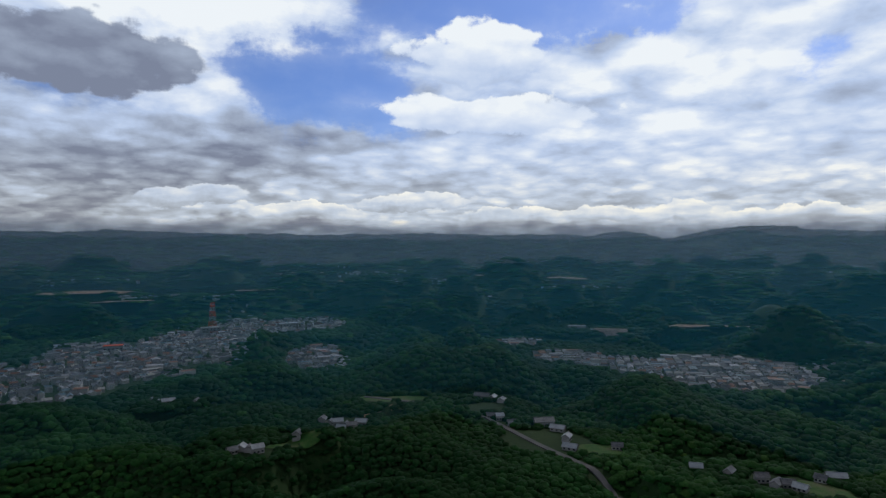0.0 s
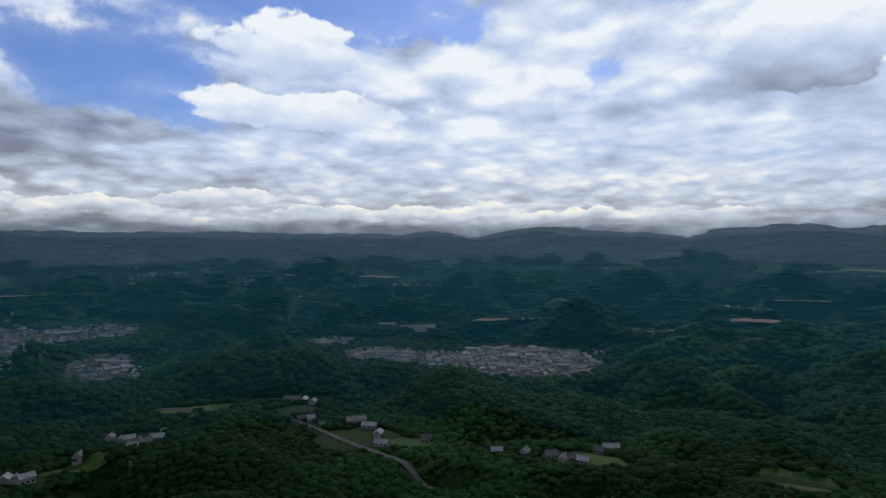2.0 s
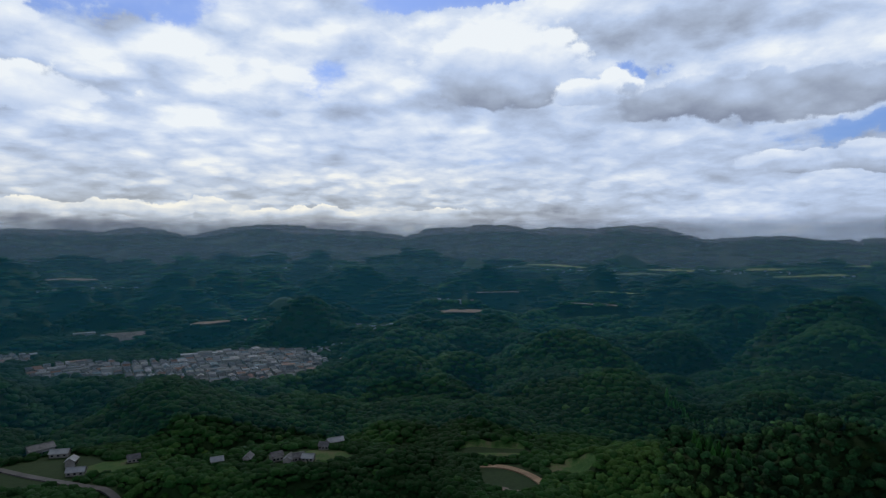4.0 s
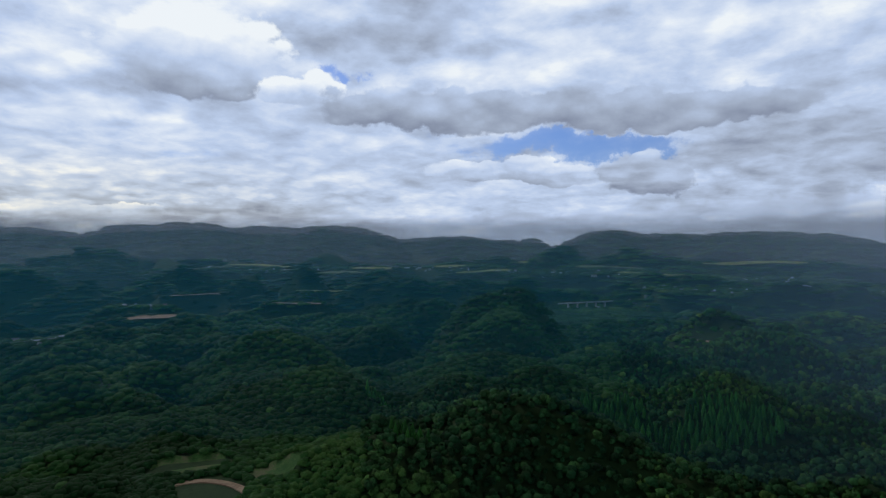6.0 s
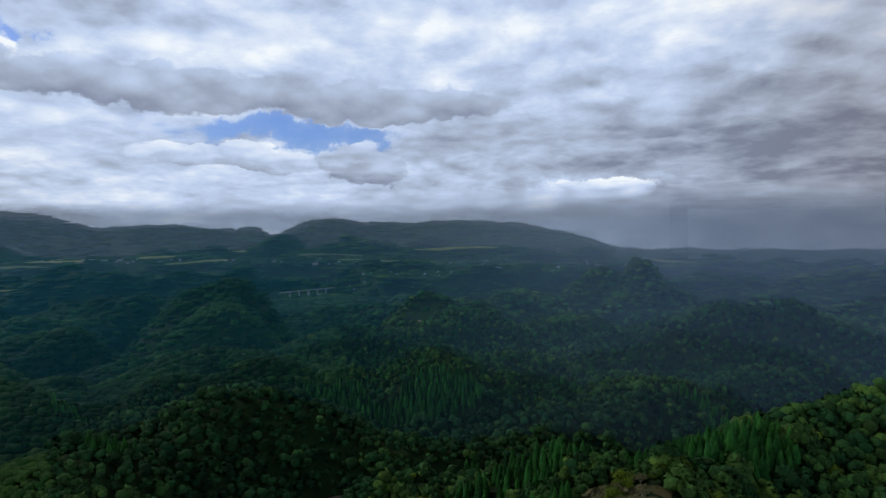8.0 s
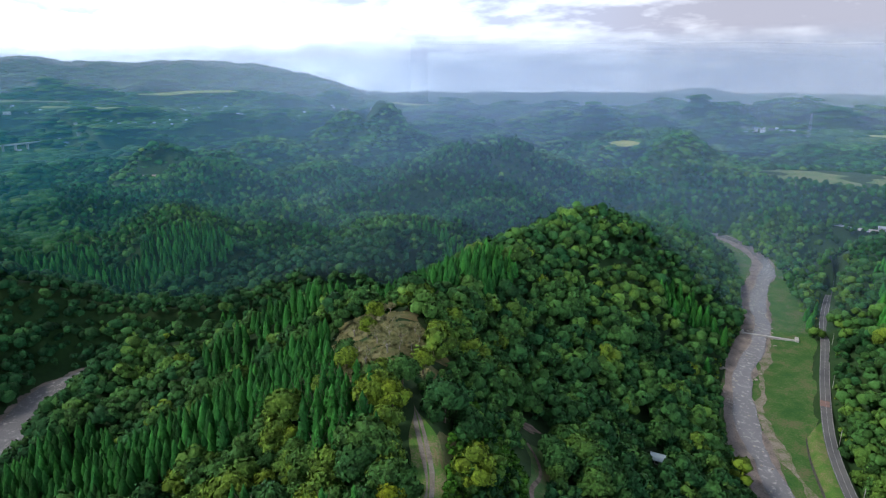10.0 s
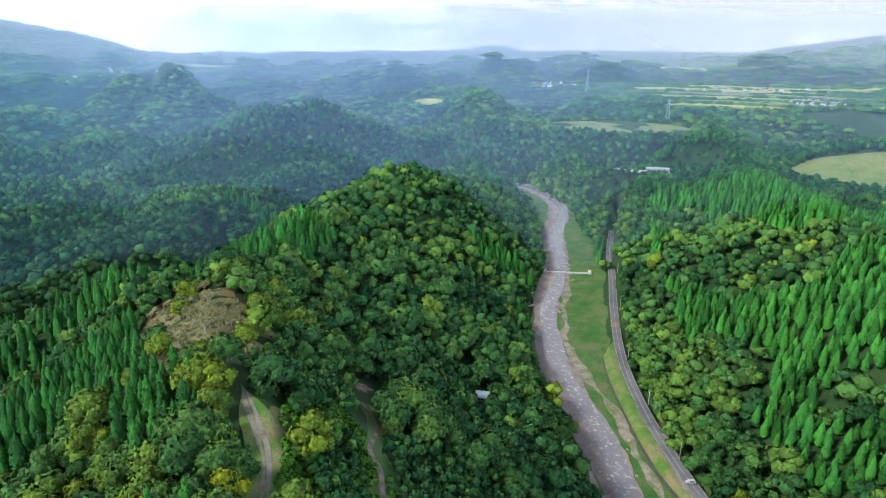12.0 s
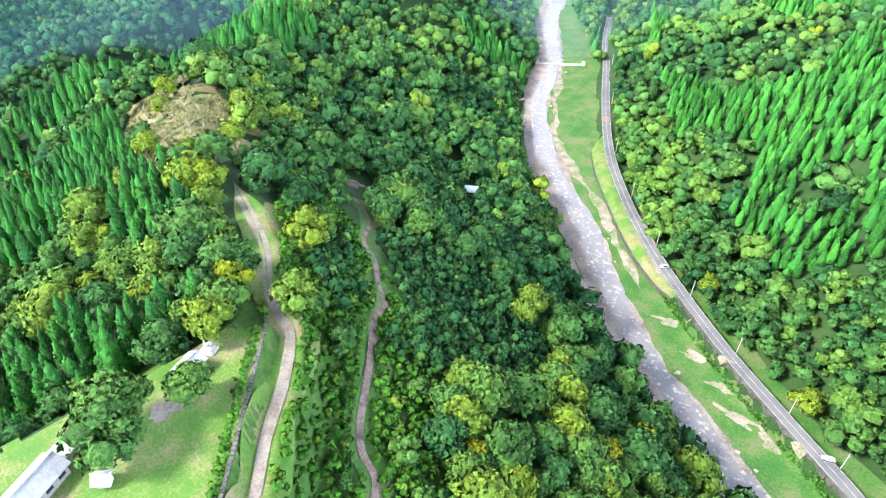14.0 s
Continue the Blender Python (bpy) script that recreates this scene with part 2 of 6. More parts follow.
M_GROUND = ground_cover()
M_BARK = mottled("bark", (0.06, 0.045, 0.03), (0.13, 0.1, 0.075), 1.2, 0.15)
M_GRASS = mottled("meadow_grass", (0.02, 0.085, 0.014), (0.045, 0.115, 0.02), 14, 1.0, c=(0.11, 0.11, 0.055), bump=0.2)
M_LAWN = mottled("lawn", (0.042, 0.125, 0.015), (0.08, 0.145, 0.024), 9, 0.6, c=(0.19, 0.15, 0.09), bump=0.05)
M_DRY = mottled("dry_grass", (0.06, 0.085, 0.022), (0.16, 0.135, 0.062), 8, 0.8, bump=0.1)
M_GRAVEL = mottled("river_gravel", (0.1, 0.086, 0.078), (0.18, 0.15, 0.133), 9, 0.8, c=(0.24, 0.195, 0.17), bump=0.3)
M_DIRT = mottled("track_dirt", (0.11, 0.095, 0.075), (0.21, 0.185, 0.16), 5, 0.5, bump=0.08)
M_ASPHALT = mottled("asphalt", (0.075, 0.075, 0.08), (0.105, 0.105, 0.108), 12, 0.3, c=(0.13, 0.127, 0.124))
M_REDROAD = mottled("red_road", (0.17, 0.11, 0.095), (0.24, 0.14, 0.12), 3, 0.3)
M_CONCRETE = mottled("concrete", (0.3, 0.29, 0.27), (0.45, 0.43, 0.4), 6, 0.5, bump=0.03)
M_PAINT = mottled("road_paint", (0.3, 0.3, 0.29), (0.5, 0.5, 0.48), 3, 0.2)
M_STONE = mottled("wall_stone", (0.035, 0.04, 0.032), (0.1, 0.095, 0.085), 3, 0.3, bump=0.1)
M_ROCK = mottled("river_rock", (0.16, 0.14, 0.12), (0.34, 0.3, 0.25), 4, 0.4, bump=0.1)
M_PLASTER = mottled("plaster", (0.2, 0.19, 0.18), (0.32, 0.31, 0.29), 7, 0.6)
M_TILE = mottled("roof_tile", (0.07, 0.075, 0.085), (0.16, 0.16, 0.17), 5, 0.5, rough=0.45)
M_WHITEROOF = mottled("white_sheet_roof", (0.2, 0.21, 0.22), (0.3, 0.3, 0.305), 4, 0.4, rough=0.4)
M_GREYROOF = mottled("grey_sheet_roof", (0.24, 0.26, 0.28), (0.36, 0.38, 0.4), 4, 0.4, rough=0.4)
M_RED = mottled("red_paint", (0.5, 0.06, 0.02), (0.6, 0.1, 0.04), 5, 0.6)
M_WHITE = mottled("white_paint", (0.26, 0.26, 0.26), (0.38, 0.38, 0.375), 5, 0.6)
M_STEEL = mottled("galvanised_steel", (0.13, 0.135, 0.14), (0.22, 0.225, 0.23), 5, 0.6, rough=0.5)
M_EARTH = mottled("bare_earth", (0.2, 0.13, 0.08), (0.36, 0.26, 0.17), 12, 1.0, bump=0.2)
M_DRYBED = mottled("dry_river_bed", (0.07, 0.12, 0.03), (0.17, 0.15, 0.11), 7, 0.8, c=(0.25, 0.22, 0.18), bump=0.2)
M_EARTHPATH = mottled("path_earth", (0.06, 0.04, 0.03), (0.2, 0.15, 0.125), 3, 0.4, bump=0.08)
M_PALEMEADOW = mottled("pale_meadow", (0.065, 0.12, 0.03), (0.11, 0.15, 0.045), 25, 2.5, c=(0.15, 0.155, 0.07), bump=0.1)
M_PADDY = mottled("ripe_rice", (0.1, 0.17, 0.03), (0.22, 0.24, 0.05), 40, 4, c=(0.32, 0.3, 0.08))
M_PINKROOF = mottled("pink_roof", (0.5, 0.36, 0.3), (0.62, 0.48, 0.42), 6, 0.6)
M_BLUEROOF = mottled("pale_blue_roof", (0.2, 0.28, 0.36), (0.28, 0.36, 0.42), 4, 0.4, rough=0.4)
M_PALEBARK = mottled("pale_bark", (0.22, 0.19, 0.15), (0.36, 0.32, 0.27), 1.2, 0.15)
M_DRYLEAF = mottled("dry_leaves", (0.1, 0.115, 0.04), (0.21, 0.185, 0.085), 2.0, 0.4)
M_SIGNBLUE = mottled("sign_blue", (0.02, 0.2, 0.5), (0.03, 0.26, 0.6), 2.0, 0.3, rough=0.4)
M_TYRE = mottled("tyre", (0.015, 0.015, 0.015), (0.03, 0.03, 0.03), 0.5, 0.05)
M_SHRUB = leafy("shrub", [(0.0, (0.02, 0.075, 0.01)), (0.5, (0.045, 0.14, 0.013)), (1.0, (0.12, 0.18, 0.025))])
M_GLASS = material("dark_window", lambda n: ((0.02, 0.025, 0.03), None), rough=0.12)


def river_water():
    def build(n):
        p = place(n)
        rip = n.noise(p, 0.9, 5.0, 0.65)
        foam = n.step(n.noise(p, 0.35, 6.0, 0.7), 0.52, 0.68)
        return n.mix(foam, (0.15, 0.145, 0.15), (0.34, 0.32, 0.31)), rip
    return material("shallow_water", build, 0.18, 0.0, 0.25)


M_WATER = river_water()


# ---- the lie of the land ----
def lattice(ix, iy, seed):
    n = (ix.astype(np.int64) * 374761393 + iy.astype(np.int64) * 668265263 + seed * 974711) & 0x7FFFFFFF
    n = ((n ^ (n >> 13)) * 1274126177) & 0x7FFFFFFF
    return ((n ^ (n >> 16)) & 0xFFFF) / 65535.0


def rough_ground(x, y, size, seed, octaves=4):
    """Layered value noise between -1 and 1; size: the largest wavelength in metres."""
    total, gain, norm = np.zeros_like(x), 1.0, 0.0
    for o in range(octaves):
        u, v = x / size + 13.7 * o, y / size - 7.1 * o
        iu, iv = np.floor(u), np.floor(v)
        fu, fv = u - iu, v - iv
        fu, fv = fu * fu * (3 - 2 * fu), fv * fv * (3 - 2 * fv)
        a, b = lattice(iu, iv, seed + o), lattice(iu + 1, iv, seed + o)
        c, d = lattice(iu, iv + 1, seed + o), lattice(iu + 1, iv + 1, seed + o)
        total += gain * ((a * (1 - fu) + b * fu) * (1 - fv) + (c * (1 - fu) + d * fu) * fv)
        norm += gain
        gain, size = gain * 0.5, size * 0.5
    return total / norm * 2 - 1


def along(x, y, line):
    """Distance to a polyline of (x, y, value), and the value at the nearest point."""
    best, value = np.full(x.shape, 1e9), np.zeros(x.shape)
    for (ax, ay, av), (bx, by, bv) in zip(line[:-1], line[1:]):
        dx, dy = bx - ax, by - ay
        s = np.clip(((x - ax) * dx + (y - ay) * dy) / (dx * dx + dy * dy), 0, 1)
        d = np.hypot(x - ax - s * dx, y - ay - s * dy)
        near = d < best
        best, value = np.where(near, d, best), np.where(near, av + s * (bv - av), value)
    return best, value


def soft_max(a, b, k):
    h = np.clip(0.5 + 0.5 * (a - b) / k, 0, 1)
    return b * (1 - h) + a * h + k * h * (1 - h)


def smooth(v, lo, hi):
    s = np.clip((v - lo) / (hi - lo), 0, 1)
    return s * s * (3 - 2 * s)


# valley floor of the river: east, north, half width; the river loops round a wooded spur
FLOOR = [(-700, 100, 26), (-300, -60, 26), (-60, -152, 27), (10, -180, 28), (45, -200, 27), (80, -222, 26), (115, -248, 26), (165, -290, 30),
         (220, -345, 34), (280, -440, 27), (345, -520, 26), (425, -605, 22), (520, -665, 16), (590, -600, 14), (600, -500, 14), (560, -390, 14),
         (500, -280, 14), (470, -190, 14), (468, -100, 14), (475, -20, 15), (446, 56, 16), (395, 78, 18), (330, 90, 18), (250, 150, 18), (60, 300, 18), (-250, 380, 18)]
ROAD = [(337, -610, 9), (302, -540, 8), (273, -488, 7), (246, -447, 6.5), (208, -386, 6), (168, -327, 6), (133, -287, 6), (100, -256, 6),
        (69, -232, 6), (38, -211, 6), (10, -195, 6), (-12, -183, 6), (-70, -152, 6), (-300, -40, 6)]
# crests: east, north, height
SPUR = [(-120, 60, 70), (40, 20, 92), (90, -10, 98), (110, -45, 97), (150, -66, 96), (200, -80, 96), (236, -98, 94), (300, -168, 84), (350, -245, 84), (384, -318, 90), (372, -400, 76), (362, -455, 60), (385, -530, 24)]
SIDE = [(236, -98, 92), (310, -85, 80), (338, -20, 48), (335, 30, 18)]
RIGHT = [(-400, -330, 85), (-200, -330, 78), (-60, -390, 74), (60, -455, 70), (181, -575, 70), (240, -700, 62), (330, -850, 60)]
HUMP = [(150, -300, 26), (118, -326, 58), (70, -345, 70), (0, -335, 76), (-90, -320, 80)]
# separate hills: azimuth, distance, top, radius along the circle, radius outward
HILLS = [(17.4, 850, 62, 110, 70), (2, 900, 72, 110, 130), (-7, 880, 66, 90, 110), (-19, 640, 70, 110, 80), (-29, 620, 66, 100, 80), (-40, 600, 62, 90, 100), (15.5, 590, 62, 90, 80),
         (26, 430, 72, 90, 90), (5, 385, 66, 80, 70), (33, 560, 66, 80, 70), (-24, 430, 60, 60, 60), (-38, 430, 72, 70, 60), (-62, 440, 80, 80, 70), (-76, 520, 84, 90, 90),
         (-93.5, 690, 84, 70, 80), (-74, 760, 80, 110, 80), (-57, 700, 74, 100, 90), (-101, 720, 70, 110, 70), (-113.6, 660, 64, 80, 60), (-122, 880, 72, 90, 70),
         (-104, 560, 50, 60, 45), (-112, 900, 72, 110, 60), (-133, 1000, 70, 100, 70), (-143, 900, 60, 80, 60), (-106, 1080, 70, 110, 60), (-126, 1150, 76, 120, 60), (-117, 1080, 74, 90, 60), (-95, 950, 74, 90, 60), (-150, 1020, 62, 150, 90), (-86, 900, 74, 110, 90), (-160, 820, 48, 90, 70), (-172, 900, 90, 160, 120)]
# built-up or farmed level ground: azimuth, distance, half width along the circle, half depth, height
LEVELS = [(32, 1020, 195, 270, 26), (25, 1190, 170, 200, 26), (14, 1440, 180, 240, 26), (12, 1000, 60, 130, 24), (-24.7, 935, 130, 150, 29), (-12, 1000, 130, 140, 28), (-7, 1130, 60, 60, 28),
          (-14, 1260, 110, 60, 36), (9, 560, 45, 38, 44), (-4, 600, 45, 40, 46), (-9.5, 500, 75, 65, 46), (17.3, 480, 35, 25, 48), (4.6, 625, 60, 30, 46), (-29.5, 455, 60, 35, 48),
          (-48.5, 412, 45, 50, 46), (-150, 1020, 120, 95, 58), (-160, 1620, 330, 330, 60), (-155, 770, 50, 22, 42), (23.5, 676, 40, 25, 44), (-155, 3000, 330, 200, 46), (-20, 1850, 90, 70, 34), (-22.5, 452, 45, 25, 47), (-82, 1740, 170, 240, 10)]
# far skyline: azimuth, width, rise above the eye in degrees
SKYLINE = [(30, 30, 1.2), (0, 22, 1.15), (-16, 3, 1.35), (-26.5, 4, 1.75), (-32, 6, 1.35), (-43, 3, 1.55), (-47, 3.5, 1.8), (-53, 5, 1.5), (-59, 3.5, 1.65), (-70, 6, 0.55), (-77.3, 1.1, 0.45), (-84.5, 2.6, 1.2), (-89, 5, 0.85), (-96, 6.2, 0.95), (-139.5, 2.2, -1.25), (-140, 60, -1.7), (-186, 12, 0.6), (60, 30, 1.2), (120, 40, 1.0)]
TERRACE = [(98, -44), (103, -39), (103, -20), (106, 8), (98, 18), (50, 14), (52, 2), (68, -15)]


# scattered villages: azimuth, distance, half width, half depth, houses
VILLAGES = [(3, 2150, 130, 60, 46), (6, 2500, 140, 60, 40), (10, 2900, 160, 60, 36), (-20, 1800, 70, 40, 16), (25, 1850, 90, 60, 22), (30, 2300, 160, 50, 26), (-2, 1650, 70, 40, 16), (-30, 2700, 300, 80, 30),
            (-52, 2500, 260, 70, 34), (-66, 2550, 300, 80, 44), (-80, 2350, 260, 80, 34), (-90, 1900, 220, 70, 24), (-95, 2200, 200, 70, 24), (-104, 2000, 240, 80, 26), (-112, 2300, 200, 70, 20), (-144.5, 1700, 70, 30, 20), (-154, 3050, 300, 60, 90), (-166, 1500, 60, 60, 30), (-161, 1800, 120, 40, 18), (-152, 1800, 60, 30, 8), (-43, 1500, 60, 30, 9), (-36, 1120, 45, 24, 12), (-31, 1010, 40, 24, 12), (-12, 1900, 120, 50, 16), (18, 1650, 80, 60, 20)]
# fields and bare ground, near to far: azimuth, distance, half width, half depth
FIELDS = [
    ("meadow", -150.5, 1020, 115, 85, M_PALEMEADOW, "pale mown meadow on a hilltop"), ("rice_field", -159, 1360, 130, 40, M_PADDY, "ripe yellow rice terrace"),
    ("rice_field", -162, 1450, 200, 40, M_PALEMEADOW, "mown green rice terrace"), ("rice_field", -159, 1545, 230, 42, M_PADDY, "ripe yellow rice terrace"), ("rice_field", -162, 1645, 230, 46, M_PALEMEADOW, "mown green rice terrace"),
    ("rice_field", -158, 1750, 250, 46, M_PADDY, "ripe yellow rice terrace"), ("rice_field", -162, 1860, 250, 50, M_PADDY, "ripe yellow rice terrace"),
    ("rice_field", -133.5, 1360, 40, 45, M_PADDY, "ripe yellow rice terrace in the woods"), ("rice_field", -130.2, 1960, 60, 60, M_PADDY, "ripe yellow rice terrace in the woods"), ("rice_field", -137.5, 1600, 45, 25, M_PADDY, "ripe yellow rice terrace in the woods"),
    ("rice_field", -116, 2500, 160, 60, M_PADDY, "far yellow rice fields"), ("rice_field", -153, 3000, 260, 90, M_PADDY, "far yellow rice fields"), ("rice_field", -159, 2860, 200, 60, M_PADDY, "far yellow rice fields"),
    ("bare_slope", -91.9, 1020, 34, 30, M_EARTH, "reddish felled slope"), ("quarry", -15.3, 1180, 30, 26, M_GRAVEL, "grey gravel heap in a small quarry"), ("bare_field", -21.5, 1240, 55, 22, M_EARTH, "brown bare field"),
    ("bare_field", -25, 1250, 40, 20, M_EARTH, "brown bare field"), ("bare_field", -44.1, 1330, 60, 26, M_EARTH, "pale bare field"), ("bare_field", -55.8, 1430, 60, 18, M_EARTH, "pale bare field"), ("sports_ground", -20.3, 1850, 60, 45, M_EARTH, "brown school sports ground"),
    ("green_field", 4.4, 635, 42, 12, M_GRASS, "green paddy strip in the valley"), ("yard", 6.1, 580, 14, 7, M_EARTH, "bare brown yard"), ("green_field", -14, 485, 20, 14, M_GRASS, "small green field by the houses"), ("bare_yard", 13.5, 490, 22, 8, M_GRASS, "small green field by the houses"),
    ("green_field", -46.8, 462, 26, 14, M_GRASS, "terraced green paddy"), ("green_field", -54, 432, 18, 14, M_GRASS, "terraced green paddy"), ("bare_bank", -31.5, 930, 40, 10, M_EARTH, "bare yellowish bank below the houses"), ("green_field", -31, 452, 24, 14, M_GRASS, "small green field by the houses"),
    ("rice_field", -63, 2500, 110, 40, M_PADDY, "yellow rice terrace on the far slope"), ("rice_field", -78, 2700, 120, 40, M_PADDY, "yellow rice terrace on the far slope"), ("rice_field", -70, 2600, 90, 30, M_PADDY, "yellow rice terrace on the far slope"),
    ("rice_field", -95.5, 2900, 190, 90, M_PADDY, "pale green upland field"), ("bare_field", 30, 2000, 120, 40, M_EARTH, "brown bare field"), ("bare_field", 20, 2450, 100, 35, M_EARTH, "brown bare field"), ("bare_field", 13, 2500, 100, 40, M_EARTH, "brown bare field"), ("bare_field", -5, 2300, 90, 35, M_EARTH, "brown bare field"), ("bare_field", -11, 2250, 80, 30, M_EARTH, "brown bare field"),
    # the fields past 2300 m also stand in for a sunlit band
    ("bare_field", -47, 1750, 70, 18, M_EARTH, "pale bare field"), ("rice_field", -58, 1720, 60, 18, M_PADDY, "ripe yellow rice terrace in the woods"), ("rice_field", -88, 2300, 130, 34, M_PADDY, "yellow rice terrace on the far slope"), ("rice_field", -84, 2520, 140, 36, M_PALEMEADOW, "pale green upland field"),
    ("rice_field", -60, 2350, 90, 30, M_PALEMEADOW, "pale green upland field"), ("rice_field", -53, 2620, 120, 36, M_PADDY, "yellow rice terrace on the far slope"), ("rice_field", -73, 2380, 110, 30, M_PADDY, "yellow rice terrace on the far slope"), ("bare_field", 8, 2150, 70, 24, M_EARTH, "brown bare field"), ("bare_field", 17, 1880, 60, 20, M_EARTH, "brown bare field"), ("bare_field", 27, 1700, 80, 24, M_EARTH, "brown bare field"),
    ("open_slope", -172, 820, 110, 60, M_PALEMEADOW, "pale grassy clearing on the ridge"), ("gravel_yard", -155, 770, 55, 12, M_CONCRETE, "pale gravel works yard")]


def inside(x, y, poly):
    ins = np.zeros(x.shape, bool)
    for (ax, ay), (bx, by) in zip(poly, poly[1:] + poly[:1]):
        cross = ((ay > y) != (by > y)) & (x < (bx - ax) * (y - ay) / (by - ay + 1e-12) + ax)
        ins ^= cross
    return ins


def edge_distance(x, y, poly):
    return along(x, y, [(px, py, 0) for px, py in poly + poly[:1]])[0]


def land(x, y):
    """Height of the ground, for arrays of east and north."""
    x, y = np.asarray(x, float), np.asarray(y, float)
    r = np.hypot(x, y)
    az = np.degrees(np.arctan2(-x, y))
    plain = smooth(-az, 100, 116) * (1 - smooth(-az, 166, 178))
    base = np.interp(r, [0, 400, 900, 1300, 2000, 3000, 4000, 4900], [26, 20, 10, 10, 30, 78, 135, 165])
    base = base * (1 - plain * 0.8 * smooth(r, 1500, 4200))
    bumps = rough_ground(x, y, 420, 3, 5)
    h = base + bumps * np.interp(r, [0, 300, 900, 1500, 4900], [4, 8, 12, 18, 26]) * (1 - 0.6 * plain * smooth(r, 1500, 3500))
    # rounded wooded hills parted by narrow gullies
    heave = np.sqrt(rough_ground(x, y, 260, 9, 2) ** 2 + 0.003) + 0.5 * np.sqrt(rough_ground(x + 60, y - 90, 125, 15, 2) ** 2 + 0.003)
    for a, d, wa, wr in [q[1:5] for q in FIELDS] + [q[:4] for q in VILLAGES]:
        cx, cy = polar(a, d)
        ux, uy = cx / d, cy / d
        q = (((x - cx) * -uy + (y - cy) * ux) / wa) ** 2 + (((x - cx) * ux + (y - cy) * uy) / wr) ** 2
        k = 1 - smooth(q, 1.0, 3.5)
        heave = heave * (1 - k) + 0.58 * k
    knolls = (np.abs(rough_ground(x - 30, y + 20, 200, 37, 2)) - 0.2) * np.interp(r, [0, 320, 420, 800, 1300], [0, 0, 65, 65, 0]) * smooth(az, -100, -80)
    h += knolls + (heave * 1.9 - 0.5) * np.interp(r, [0, 330, 520, 900, 1600, 3000, 4900], [0, 4, 30, 66, 80, 66, 34]) * (1 - 0.55 * plain * smooth(r, 2000, 3600))
    # far skyline
    rise = np.full(x.shape, -3.0)
    for a, w, e in SKYLINE:
        rise = soft_max(rise, e - ((az - a) / w) ** 2 * 0.5, 0.12)
    top = EYE + np.tan(np.radians(rise)) * 4500 + rough_ground(x, y, 220, 21, 4) * 20
    h = np.where(r > 3300, h + (np.maximum(top, h) - h) * smooth(r, 3300, 4500), h)
    # hills
    for a, d, t, wa, wr in HILLS:
        cx, cy = polar(a, d)
        ux, uy = cx / d, cy / d
        q = np.sqrt((((x - cx) * -uy + (y - cy) * ux) / wa) ** 2 + (((x - cx) * ux + (y - cy) * uy) / wr) ** 2)
        near = q < 3
        if near.any():
            hill = t - 16 + bumps * 5 - 32 * np.maximum(q, 0.05) ** 1.6
            h = np.where(near, soft_max(hill, h, 12), h)
    for line, slope, wave in ((SPUR, 0.62, 10), (SIDE, 0.75, 8), (RIGHT, 0.5, 16), (HUMP, 0.7, 6)):
        d, z = along(x, y, line)
        crest = z - slope * (np.sqrt(d * d + 64) - 8) + rough_ground(x, y, 90, 31, 3) * wave * smooth(d, 12, 60)
        h = np.where(d < 320, soft_max(crest, h, 10), h)
    # level ground
    for a, d, wa, wr, z in LEVELS:
        cx, cy = polar(a, d)
        ux, uy = cx / d, cy / d
        q = np.sqrt((((x - cx) * -uy + (y - cy) * ux) / wa) ** 2 + (((x - cx) * ux + (y - cy) * uy) / wr) ** 2)
        k = 1 - smooth(q, 0.95, 1.35)
        h = h * (1 - k) + (z + bumps * 2.0) * k
    # the valley
    d, w = along(x, y, FLOOR)
    wall = np.maximum(d - w, 0)
    valley = 0.4 + np.minimum(d / np.maximum(w, 1), 1) * 1.4 + wall * 0.72 + wall ** 2 * 0.001
    h = np.where(d < 260, -soft_max(-h, -valley, 6), h)
    # road bench
    d, z = along(x, y, ROAD)
    k = 1 - smooth(d, 3.4, 5.5)
    h = h * (1 - k) + (z - 0.25) * k
    # the terrace on the spur and the track beside it
    d, z = along(x, y, TRACK)
    k = 1 - smooth(d, 2.5, 9.0)
    h = h * (1 - k) + (z - 0.15) * k
    ins = inside(x, y, TERRACE)
    d = edge_distance(x, y, TERRACE)
    k = np.where(ins, 1.0, 1 - smooth(d, 1.0, 2.2))
    return h * (1 - k) + 100.0 * k


TRACK = [(40, 5, 95.5), (60, -13, 96), (67, -21, 96.5), (76, -29, 96.5), (86, -40, 96.5), (95, -48, 96.5), (101, -49.5, 96.5), (112, -53, 96.5), (128, -62, 96.5), (150, -70, 96), (166, -75, 96)]


def land_at(x, y):
    return float(land(np.array([float(x)]), np.array([float(y)]))[0])


